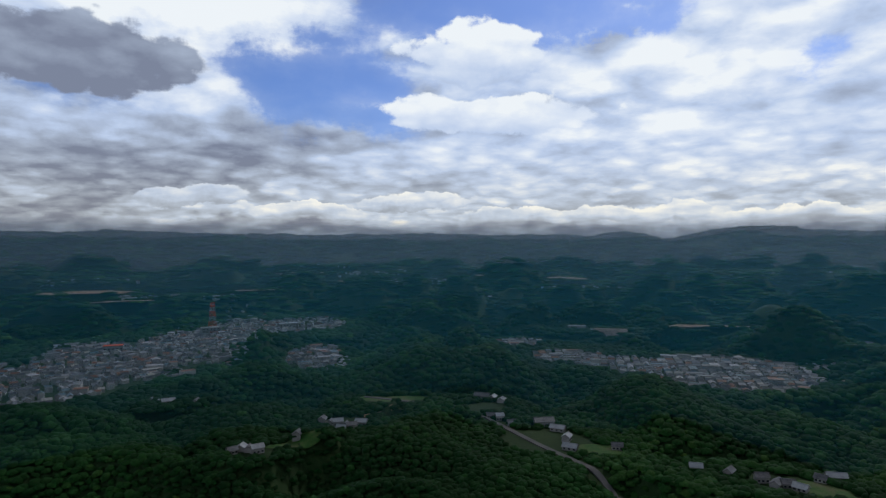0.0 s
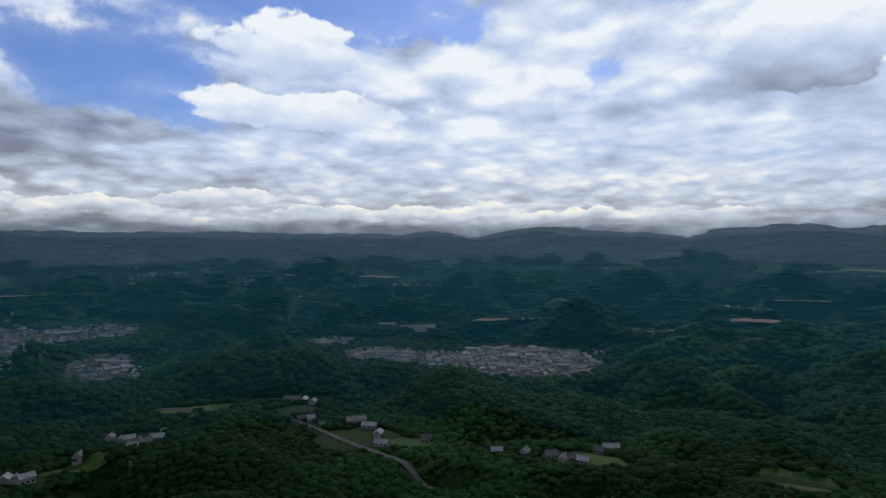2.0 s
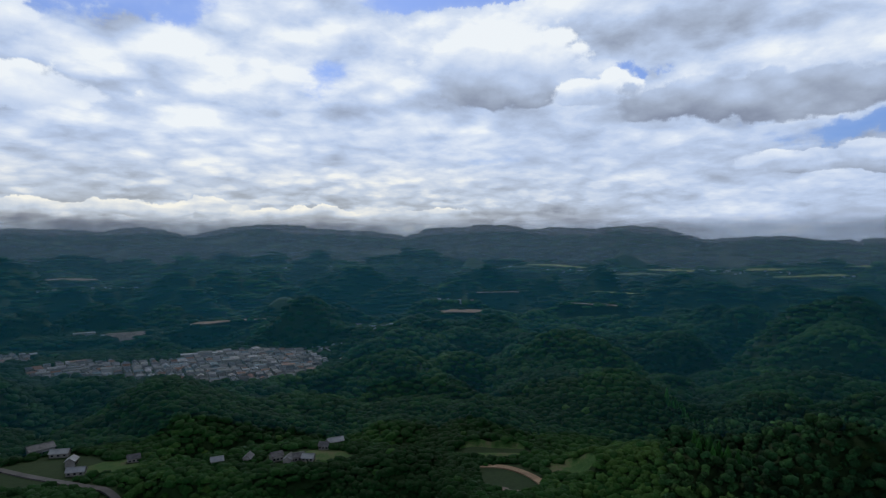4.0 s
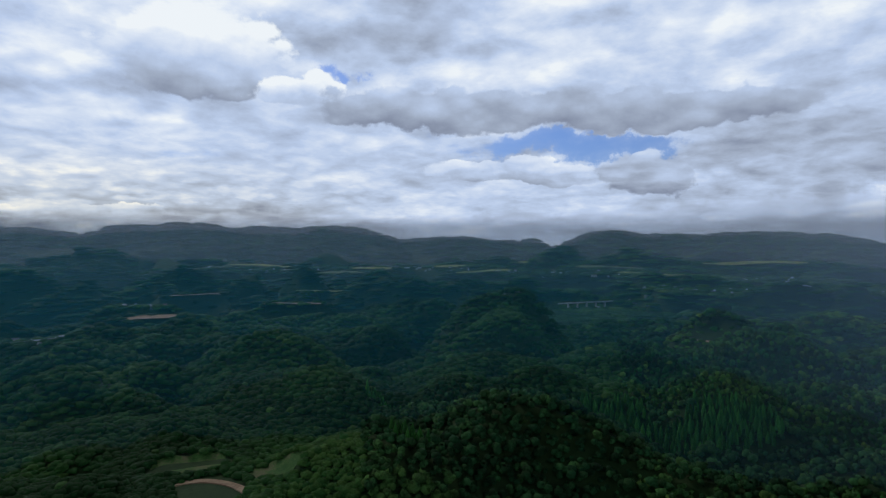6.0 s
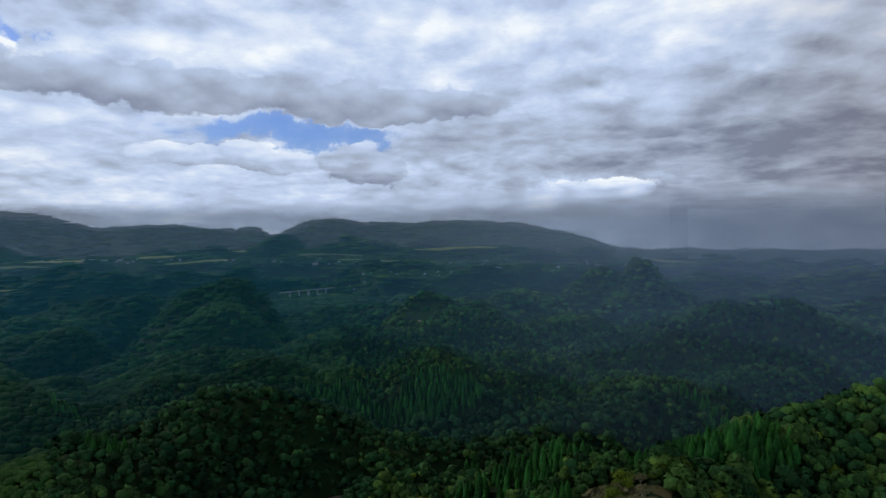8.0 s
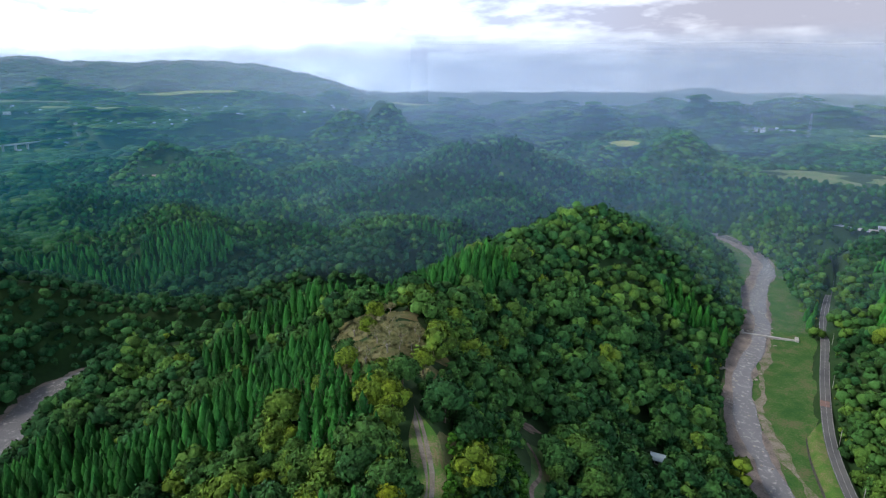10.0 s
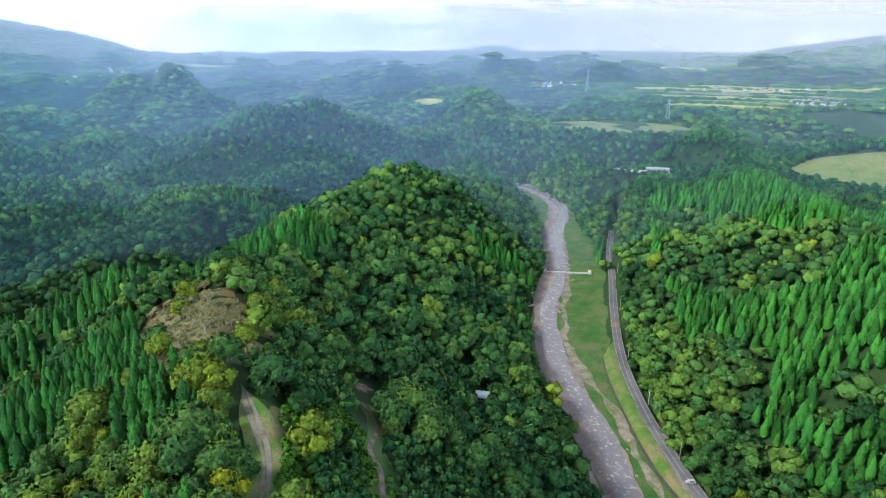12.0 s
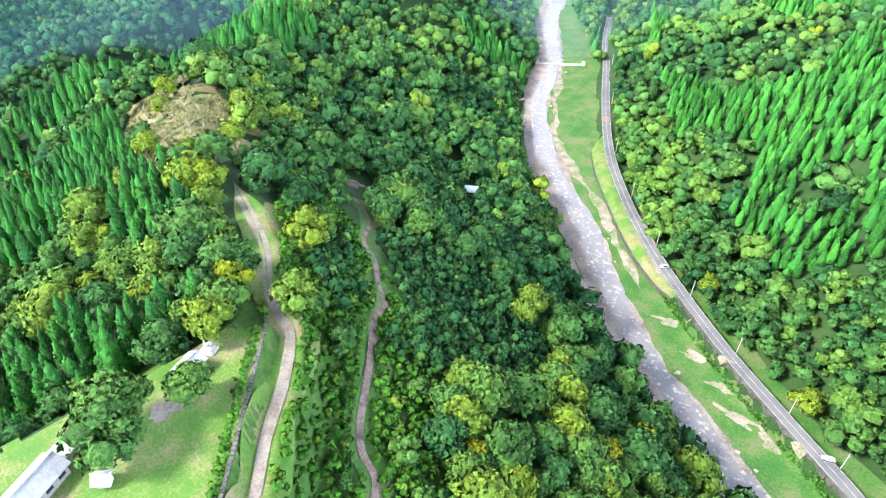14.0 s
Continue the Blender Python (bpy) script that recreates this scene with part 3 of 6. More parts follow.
# ---- mesh helpers ----
def mesh_of(name, verts, faces, material, smooth_shade=False, tint=None, normals=None):
    """A mesh from arrays of corners and of triangles or quads; normals: one for each corner, for soft foliage."""
    verts, faces = np.asarray(verts, np.float32), np.asarray(faces, np.int32)
    me = bpy.data.meshes.new(name)
    n = faces.shape[1]
    me.vertices.add(len(verts))
    me.vertices.foreach_set("co", verts.ravel())
    me.loops.add(faces.size)
    me.loops.foreach_set("vertex_index", faces.ravel())
    me.polygons.add(len(faces))
    me.polygons.foreach_set("loop_start", np.arange(0, faces.size, n, dtype=np.int32))
    me.polygons.foreach_set("use_smooth", np.full(len(faces), smooth_shade or normals is not None))
    if tint is not None:
        me.attributes.new("tint", "FLOAT", "POINT").data.foreach_set("value", np.asarray(tint, np.float32))
    me.update(calc_edges=True)
    me.validate()
    if normals is not None:
        me.attributes.new("custom_normal", "FLOAT_VECTOR", "POINT").data.foreach_set("vector", np.asarray(normals, np.float32).ravel())
    me.materials.append(material)
    return me


def bm_mesh(name, bm, material, smooth_shade=False):
    me = bpy.data.meshes.new(name)
    bm.normal_update()
    bm.to_mesh(me)
    bm.free()
    if smooth_shade:
        me.polygons.foreach_set("use_smooth", np.full(len(me.polygons), True))
    me.materials.append(material)
    return me


def part(name, bm, material, parent, label="", smooth_shade=False):
    ob = new(name, bm_mesh(name, bm, material, smooth_shade))
    ob.parent = parent
    return tagged(ob, label)


def box(bm, x0, y0, z0, x1, y1, z1):
    made = bmesh.ops.create_cube(bm, size=1.0)["verts"]
    for v in made:
        v.co = Vector((x0 if v.co.x < 0 else x1, y0 if v.co.y < 0 else y1, z0 if v.co.z < 0 else z1))
    return made


def bevelled_box(x0, y0, z0, x1, y1, z1, width=0.05):
    bm = bmesh.new()
    box(bm, x0, y0, z0, x1, y1, z1)
    bmesh.ops.bevel(bm, geom=bm.edges[:], offset=width, segments=1, affect="EDGES")
    return bm


def beam(bm, a, b, width):
    """A square bar from a to b."""
    a, b = Vector(a), Vector(b)
    m = (b - a).to_track_quat("Z", "Y").to_matrix().to_4x4()
    made = bmesh.ops.create_cube(bm, size=1.0)["verts"]
    for v in made:
        v.co = a + m @ Vector((v.co.x * width, v.co.y * width, (v.co.z + 0.5) * (b - a).length))


def resample(line, step):
    """Points every step metres along a polyline rounded at its corners."""
    pts = np.array([p[:2] for p in line], float)
    dense = []
    for i in range(len(pts) - 1):
        p0, p1, p2, p3 = pts[max(i - 1, 0)], pts[i], pts[i + 1], pts[min(i + 2, len(pts) - 1)]
        for s in np.linspace(0, 1, 16, endpoint=False):
            dense.append(0.5 * (2 * p1 + (p2 - p0) * s + (2 * p0 - 5 * p1 + 4 * p2 - p3) * s * s + (3 * p1 - p0 - 3 * p2 + p3) * s ** 3))
    dense = np.array(dense + [pts[-1]])
    d = np.r_[0, np.cumsum(np.hypot(*np.diff(dense, axis=0).T))]
    at = np.arange(0, d[-1], step)
    return np.c_[np.interp(at, d, dense[:, 0]), np.interp(at, d, dense[:, 1])]


def ribbon(name, line, left, right, lift, material, step=4.0, across=3, level=None, ragged=0.0, seed=0, thick=0.0, cap=None, taper=0.0):
    """A strip along a line on the ground, from left to right of it in metres; ragged: how far its edges wander."""
    p = resample(line, step)
    tang = np.gradient(p, axis=0)
    tang /= np.linalg.norm(tang, axis=1)[:, None]
    side = np.c_[tang[:, 1], -tang[:, 0]]
    n = len(p)
    wander = rough_ground(p[:, 0], p[:, 1], 30, 50 + seed, 4) * ragged
    wander2 = rough_ground(p[:, 0], p[:, 1], 26, 70 + seed, 4) * ragged
    left, right = np.full(n, float(left)), np.full(n, float(right))
    if taper:
        narrow = smooth((n - 1 - np.arange(n)) * step, 0, taper)
        left, right, wander, wander2 = left * narrow, right * narrow, wander * narrow, wander2 * narrow
    rows = []
    for j in range(across + 1):
        f = j / across
        off = (-left + wander) * (1 - f) + (right + wander2) * f
        q = p + side * off[:, None]
        if level is None:
            z = land(q[:, 0], q[:, 1])
            z = (z if cap is None else np.minimum(z, cap)) + lift
        else:
            z = np.interp(np.arange(n), np.linspace(0, n - 1, len(level)), level) + lift
        rows.append(np.c_[q, z])
    v = np.stack(rows, 1).reshape(-1, 3)
    k = np.arange(n - 1)[:, None] * (across + 1) + np.arange(across)[None]
    f = np.stack([k, k + 1, k + across + 2, k + across + 1], -1).reshape(-1, 4)
    if thick:
        m = len(v)
        v = np.r_[v, v - (0, 0, thick)]
        i = np.arange(n - 1) * (across + 1)
        e = i + across
        f = np.r_[f, np.stack([i, i + across + 1, i + across + 1 + m, i + m], -1), np.stack([e + across + 1, e, e + m, e + across + 1 + m], -1)]
    me = mesh_of(name, v, f, material, smooth_shade=not thick)
    return new(name, me)


def patch(name, az, r, wa, wr, material, lift=0.3, turn=0.0, seed=0, wobble=0.18, n=40, rings=8):
    """A piece of ground cover of uneven outline that lies on the land."""
    cx, cy = polar(az, r)
    a = np.linspace(0, 2 * np.pi, n, endpoint=False)
    out = 1 + wobble * np.sin(a * 3 + seed) + wobble * 0.7 * np.sin(a * 5 + seed * 2.3) + wobble * 0.4 * np.sin(a * 9 + seed * 1.7)
    t = radians(az + turn)
    v = [(cx, cy)]
    for k in range(1, rings + 1):
        px, py = np.cos(a) * wa * out * k / rings, np.sin(a) * wr * out * k / rings
        v += list(zip(cx + px * math.cos(t) - py * math.sin(t), cy + px * math.sin(t) + py * math.cos(t)))
    v = np.array(v)
    v = np.c_[v, land(v[:, 0], v[:, 1]) + lift]
    f = [(0, 1 + i, 1 + (i + 1) % n) for i in range(n)]
    for k in range(rings - 1):
        o = 1 + k * n
        for i in range(n):
            j = (i + 1) % n
            f += [(o + i, o + n + i, o + n + j), (o + i, o + n + j, o + j)]
    return new(name, mesh_of(name, v, np.array(f), material, True))


# ---- ground: one sheet to the horizon ----
def build_ground():
    azs = np.radians(np.r_[np.arange(-184, 44, 0.5), np.arange(44, 176, 2.0)])
    rs = np.r_[0.0, np.geomspace(8, 4950, 260)]
    a, r = np.meshgrid(azs, rs[1:], indexing="ij")
    x, y = -np.sin(a) * r, np.cos(a) * r
    z = land(x, y)
    z += np.interp(r, [0, 600, 1500, 4950], [0, 0, 5, 9]) * rough_ground(x, y, 45, 77, 2)
    z = np.where(r > 4850, -60, z)
    v = np.r_[np.stack([x, y, z], -1).reshape(-1, 3), [[0, 0, land_at(0, 0)]]]
    n, m = len(azs), len(rs) - 1
    i = np.arange(n)[:, None]
    j = np.arange(m - 1)[None]
    k, k2 = i * m + j, (i + 1) % n * m + j
    f = np.stack([k, k + 1, k2 + 1, k2], -1).reshape(-1, 4)
    c = len(v) - 1
    hub = np.stack([np.full(n, c), np.arange(n) * m, (np.arange(n) + 1) % n * m, np.full(n, c)], -1)
    tri = np.r_[f[:, [0, 1, 2]], f[:, [0, 2, 3]], hub[:, :3]]
    tri = tri[:, ::-1]
    ob = new("ground", mesh_of("ground", v, tri, M_GROUND, True))
    return tagged(ob, "wooded hills, valleys and far plateau under thin mist", "ground", kind="structure")


build_ground()


# ---- river, floodplain and road ----
NEAR_FLOOR = FLOOR[2:13]
tagged(ribbon("river_flat", NEAR_FLOOR, 27, 27, 0.55, M_GRASS, 4.0, 12, ragged=3, seed=1, cap=2.6), "green grass flat beside the river with bare gravel patches", "floodplain", kind="structure")
RIVER = [(-300, -28), (-60, -128), (8, -156), (30, -169), (50, -179), (77, -196), (103, -217), (131, -245), (160, -268), (196, -296), (245, -352), (290, -432), (352, -512), (400, -592), (462, -645), (520, -665)]
LOOP = [(p[0], p[1]) for p in FLOOR[12:]]
tagged(ribbon("gravel_bed", RIVER, 12.5, 9.5, 0.85, M_GRAVEL, 3.0, 10, ragged=6, seed=2), "pale bouldery gravel bed of a shallow river", "riverbed", kind="structure")
tagged(ribbon("water", RIVER, 4, 8.5, 1.05, M_WATER, 3.0, 4, ragged=4, seed=3), "shallow grey river water running over gravel", "river", kind="structure")
SANDBAR = [(285, -440), (250, -385), (205, -325), (168, -292), (135, -266), (104, -240), (84, -224)]
tagged(ribbon("gravel_bar", SANDBAR, 3.2, 3.0, 0.8, M_DRYBED, 1.5, 6, ragged=8, seed=8, taper=26), "dry brown gravel bar with tufts of grass", "gravel bar", kind="structure")
for k, (x, y, w, d, turn) in enumerate(((66, -216, 6, 2.6, 30), (45, -205, 9, 2.2, 25), (33, -196, 5, 2.0, 20), (22, -186, 7, 2.4, 20), (6, -184, 8, 3.0, 15))):
    az = math.degrees(math.atan2(-x, y))
    tagged(patch("gravel_patch", az, math.hypot(x, y), w, d, M_DRYBED, 0.75, turn=turn - 25, seed=k * 1.7, wobble=0.3), "bare pinkish gravel patch on the grass flat", "gravel", kind="structure")
tagged(ribbon("gravel_bed", LOOP, 13, 12, 0.5, M_GRAVEL, 5.0, 6, ragged=4, seed=4), "pale gravel bank in the valley behind the spur", "riverbed", kind="structure")
tagged(ribbon("water", LOOP, 10, 7, 0.8, M_WATER, 5.0, 4, ragged=3, seed=5), "grey river water in the valley behind the spur", "river", kind="structure")


def road_levels(step):
    p = resample(ROAD, step)
    return along(p[:, 0], p[:, 1], ROAD)[1]


tagged(ribbon("road", ROAD, 3.0, 3.0, 0.1, M_ASPHALT, 4.0, 4, level=road_levels(4.0), thick=0.5), "two-lane grey asphalt road along the foot of the wooded slope", "road", kind="structure")
for off in (-2.7, 0.0, 2.7):
    w = 0.06
    tagged(ribbon("road_line", ROAD, -off + w, off + w, 0.13, M_PAINT, 4.0, 1, level=road_levels(4.0)), "white painted line on the asphalt road", "road marking", kind="structure")
# the raised grass bank between road and river, held by a low concrete wall
BANK_WALL = [(178, -322), (161, -301), (126, -266), (102, -245), (84, -233), (74, -229), (69, -230)]


def road_bank():
    def even(line, n):
        p = resample(line, 0.5)
        return p[np.linspace(0, len(p) - 1, n).astype(int)]
    n, m = 60, 8
    low = even(BANK_WALL, n)
    high = even([(q[0], q[1]) for q in [(184, -350, 6)] + ROAD[5:9]], n)
    out = low - high
    high = high + out / np.maximum(np.linalg.norm(out, axis=1)[:, None], 3.2) * 2.9
    rows = [np.c_[low + (high - low) * f, np.full(n, 3.3 + 2.4 * float(smooth(np.array(f), 0.0, 0.45)))] for f in np.linspace(0, 1, m)]
    rows[0][:, 2] -= 0.1
    v = np.stack(rows, 1)
    v[:, 1:-1, 2] += rough_ground(v[:, 1:-1, 0], v[:, 1:-1, 1], 8, 12, 3) * 0.25
    k = np.arange(n - 1)[:, None] * m + np.arange(m - 1)[None]
    f = np.stack([k, k + 1, k + m + 1, k + m], -1).reshape(-1, 4)
    tagged(new("grass_bank", mesh_of("grass_bank", v.reshape(-1, 3), f, M_LAWN, True)), "mown grass bank between the road and the riverbed", "bank", kind="structure")
    tang = np.gradient(low, axis=0)
    tang /= np.linalg.norm(tang, axis=1)[:, None]
    side = np.c_[tang[:, 1], -tang[:, 0]]
    edge = [np.c_[low + side * o, np.full(n, h)] for o, h in ((0.2, 0.3), (0.2, 3.55), (-0.15, 3.55), (-0.15, 0.3))]
    k = np.arange(n - 1)[:, None] * 4 + np.arange(3)[None]
    f = np.stack([k, k + 1, k + 5, k + 4], -1).reshape(-1, 4)
    tagged(new("bank_wall", mesh_of("bank_wall", np.stack(edge, 1).reshape(-1, 3), f, M_STONE)), "low weathered concrete wall along the grass bank", "wall", kind="structure")


road_bank()
LAYBY = [(119, -272.5), (108, -263), (97, -252.5), (86, -243), (76, -235)]
tagged(ribbon("lay_by", LAYBY, 3.2, 3.0, 0.3, M_DIRT, 2.0, 5, ragged=2.0, seed=9, level=[5.7, 5.7], taper=8), "pale gravel lay-by beside the road", "lay-by", kind="structure")


tagged(ribbon("red_surface", [(196, -366.5), (191.5, -359.5)], 2.6, 2.6, 0.13, M_REDROAD, 2.0, 2, level=[6.0, 6.0]), "worn red anti-skid surface on the road", "road marking", kind="structure")


def retaining_wall():
    """Concrete wall that holds the road up on the river side."""
    p = resample(ROAD[8:13], 3.0)
    tang = np.gradient(p, axis=0)
    tang /= np.linalg.norm(tang, axis=1)[:, None]
    side = np.c_[tang[:, 1], -tang[:, 0]]
    z = along(p[:, 0], p[:, 1], ROAD)[1]
    wall = new("retaining_wall")
    tagged(wall, "stained concrete retaining wall with buttresses below the road", "wall", kind="structure")
    rows = [np.c_[p + side * o, z + h] for o, h in ((3.05, -6), (3.05, 0.35), (3.4, 0.35), (3.9, -6))]
    v = np.stack(rows, 1).reshape(-1, 3)
    k = np.arange(len(p) - 1)[:, None] * 4 + np.arange(3)[None]
    f = np.stack([k, k + 1, k + 5, k + 4], -1).reshape(-1, 4)
    body = new("wall_body", mesh_of("wall_body", v, f, M_STONE))
    body.parent = wall
    rib = bm_mesh("buttress", bevelled_box(-0.2, -0.15, -6, 0.2, 0.15, -0.4, 0.05), M_STONE)
    for i in range(2, len(p) - 2):
        b = new("buttress", rib)
        q = p[i] + side[i] * 3.9
        b.matrix_basis = Matrix.Translation((q[0], q[1], z[i])) @ Matrix.Rotation(math.atan2(tang[i][1], tang[i][0]), 4, "Z")
        b.parent = wall


retaining_wall()
tagged(ribbon("verge", TRACK, 3.5, 5, 0.35, M_LAWN, 2.0, 6, ragged=2.5, seed=10, taper=22), "bright grass verge along the dirt track", "grass", kind="structure")
tagged(ribbon("track", TRACK, 1.3, 1.3, 0.55, M_DIRT, 2.0, 4, ragged=1.0, seed=6, taper=12), "rutted pale dirt track along the spur", "track", kind="structure")
tagged(ribbon("grass_strip", TRACK[7:], 0.3, 0.25, 0.6, M_LAWN, 1.0, 2, ragged=0.35, seed=13, taper=10), "strip of grass between the ruts of the track", "grass", kind="structure")
PATH = [(40, -24), (55, -37), (62, -43.5), (68, -45), (74, -49.5), (82, -58.5), (88, -65), (97, -74), (101, -81), (111, -87), (121, -94.5), (132, -99), (144, -111), (153, -117), (166, -121)]
tagged(ribbon("bank", PATH, 2, 6, 0.3, M_GRASS, 2.0, 5, ragged=3, seed=11), "rough green bank above the footpath", "grass", kind="structure")
tagged(ribbon("footpath", PATH, 0.7, 0.7, 0.55, M_EARTHPATH, 2.0, 2, ragged=0.5, seed=7), "narrow brown earth path through the trees", "path", kind="structure")


def terrace():
    """The lawn on the levelled top of the spur, with a stone wall on the side of the track."""
    xs, ys = np.meshgrid(np.arange(48, 108, 1.5), np.arange(-46, 20, 1.5), indexing="ij")
    v = np.c_[xs.ravel(), ys.ravel(), np.full(xs.size, 100.12)]
    n, m = xs.shape
    k = (np.arange(n - 1)[:, None] * m + np.arange(m - 1)[None]).ravel()
    f = np.stack([k, k + m, k + m + 1, k + 1], -1)
    c = v[f].mean(1)
    f = f[inside(c[:, 0], c[:, 1], TERRACE)]
    used, back = np.unique(f, return_inverse=True)
    v = v[used]
    v[:, 2] += rough_ground(v[:, 0], v[:, 1], 9, 4, 3) * 0.12
    tagged(new("lawn", mesh_of("lawn", v, back.reshape(f.shape), M_LAWN, True)), "mown lawn with worn brown patches on a levelled hilltop", "lawn", kind="structure")
    wall = tagged(new("terrace_wall"), "low rough stone wall along the edge of the lawn", "wall", kind="structure")
    rng = random.Random(5)
    kinds = []
    for i in range(5):
        bm = bevelled_box(-0.5, -0.4, -0.35, 0.5, 0.4, 0.35, 0.1)
        for w in bm.verts:
            w.co += Vector((rng.uniform(-0.08, 0.08), rng.uniform(-0.06, 0.06), rng.uniform(-0.06, 0.06)))
        kinds.append(bm_mesh("stone", bm, M_STONE))
    p = resample([(98.3, -44.3), (68, -15.3), (52, 1.5)], 1.05)
    for i in range(len(p) - 1):
        d = p[i + 1] - p[i]
        for row in range(5):
            s = new("stone", rng.choice(kinds))
            s.matrix_basis = Matrix.Translation((p[i][0] + d[0] * 0.5 * (row % 2) - 0.12 * row * d[1] / 1.05 * -1, p[i][1] + d[1] * 0.5 * (row % 2), 97.3 + row * 0.68)) @ Matrix.Rotation(math.atan2(d[1], d[0]) + rng.uniform(-0.08, 0.08), 4, "Z")
            s.parent = wall


terrace()
tagged(patch("gravel_patch", *(-100.5, 94), 3.2, 2.2, M_DIRT, 0.28, seed=2), "pale worn gravel patch on the lawn", "gravel", kind="structure")
tagged(patch("dry_verge", -118.0, 158, 7, 12, M_DRY, 0.3, seed=5), "pale dry grass beside the upper track", "grass", kind="structure")
tagged(patch("dry_clearing", -110.6, 266, 19, 14, M_DRY, 0.3, seed=7), "dry yellowish grass clearing on the knoll", "clearing", kind="structure")
tagged(patch("dry_clearing", -111.3, 216, 20, 17, M_DRY, 0.3, seed=1), "dry yellowish grass clearing on the knoll", "clearing", kind="structure")
tagged(patch("dry_clearing", -113.5, 240, 19, 15, M_DRY, 0.3, seed=4), "dry yellowish grass clearing on the knoll", "clearing", kind="structure")
tagged(patch("path_bend", -125.9, 223, 6, 4, M_EARTHPATH, 0.35, seed=6), "bare pale earth at a bend of the path", "path", kind="structure")


def weir():
    a, b = Vector((296, -421, 0.4)), Vector((266, -445, 0.4))
    w = tagged(new("weir"), "low pale concrete weir across the riverbed", "weir")
    m = Matrix.Translation((a + b) / 2) @ Matrix.Rotation(math.atan2(b.y - a.y, b.x - a.x), 4, "Z")
    w.matrix_basis = m
    half = (b - a).length / 2
    part("sill", bevelled_box(-half, -1.0, 0, half, 1.0, 2.2, 0.2), M_CONCRETE, w)
    part("apron", bevelled_box(-half, 1.0, -0.5, half, 4.0, 1.0, 0.2), M_CONCRETE, w)
    for s in (-1, 1):
        part("abutment", bevelled_box(s * half - 1.2, -2.5, -1, s * half + 1.2, 4.5, 3.2, 0.2), M_CONCRETE, w)


weir()


# ---- fields and bare ground ----
for i, (name, az, r, wa, wr, mat, label) in enumerate(FIELDS):
    lift = 0.35 + (0.0 if r < 1100 else 2.0 if r < 2200 else 7.0)
    tagged(patch(name, az, r, wa, wr, mat, lift, seed=i * 1.3, wobble=0.12, n=36, rings=9), label, "field", kind="structure")


# ---- trees ----
def ico():
    g = (1 + 5 ** 0.5) / 2
    v = np.array([(-1, g, 0), (1, g, 0), (-1, -g, 0), (1, -g, 0), (0, -1, g), (0, 1, g), (0, -1, -g), (0, 1, -g), (g, 0, -1), (g, 0, 1), (-g, 0, -1), (-g, 0, 1)])
    f = np.array([(0, 11, 5), (0, 5, 1), (0, 1, 7), (0, 7, 10), (0, 10, 11), (1, 5, 9), (5, 11, 4), (11, 10, 2), (10, 7, 6), (7, 1, 8), (3, 9, 4), (3, 4, 2), (3, 2, 6), (3, 6, 8), (3, 8, 9), (4, 9, 5), (2, 4, 11), (6, 2, 10), (8, 6, 7), (9, 8, 1)])
    return v / np.linalg.norm(v[0]), f


ICO_V, ICO_F = ico()


def glue(pieces):
    v, f, n = [], [], 0
    for pv, pf in pieces:
        v.append(pv)
        f.append(np.asarray(pf) + n)
        n += len(pv)
    return np.concatenate(v), np.concatenate(f)


def sprays(rng, points, normals, size):
    """Small folded leaf sprays, one at each point, turned roughly outward."""
    n = len(points)
    nr = normals + rng.normal(0, 0.45, (n, 3))
    nr /= np.linalg.norm(nr, axis=1)[:, None]
    u = np.cross(nr, rng.normal(0, 1, (n, 3)))
    u /= np.linalg.norm(u, axis=1)[:, None]
    w = np.cross(nr, u)
    s = size * rng.uniform(0.6, 1.3, (n, 1))
    drop = nr * s * 0.35
    v = np.stack([points + u * s, points + w * s * 0.7 - drop, points - u * s, points - w * s * 0.7 - drop], 1).reshape(-1, 3)
    k = np.arange(n)[:, None] * 4
    return v, np.concatenate([k + [0, 1, 2], k + [0, 2, 3]])


def unit(v):
    return v / np.maximum(np.linalg.norm(v, axis=-1, keepdims=True), 1e-6)


def join(pieces):
    """Pieces of corners, triangles and normals as one."""
    v, f = glue([p[:2] for p in pieces])
    return v, f, np.concatenate([p[2] for p in pieces])


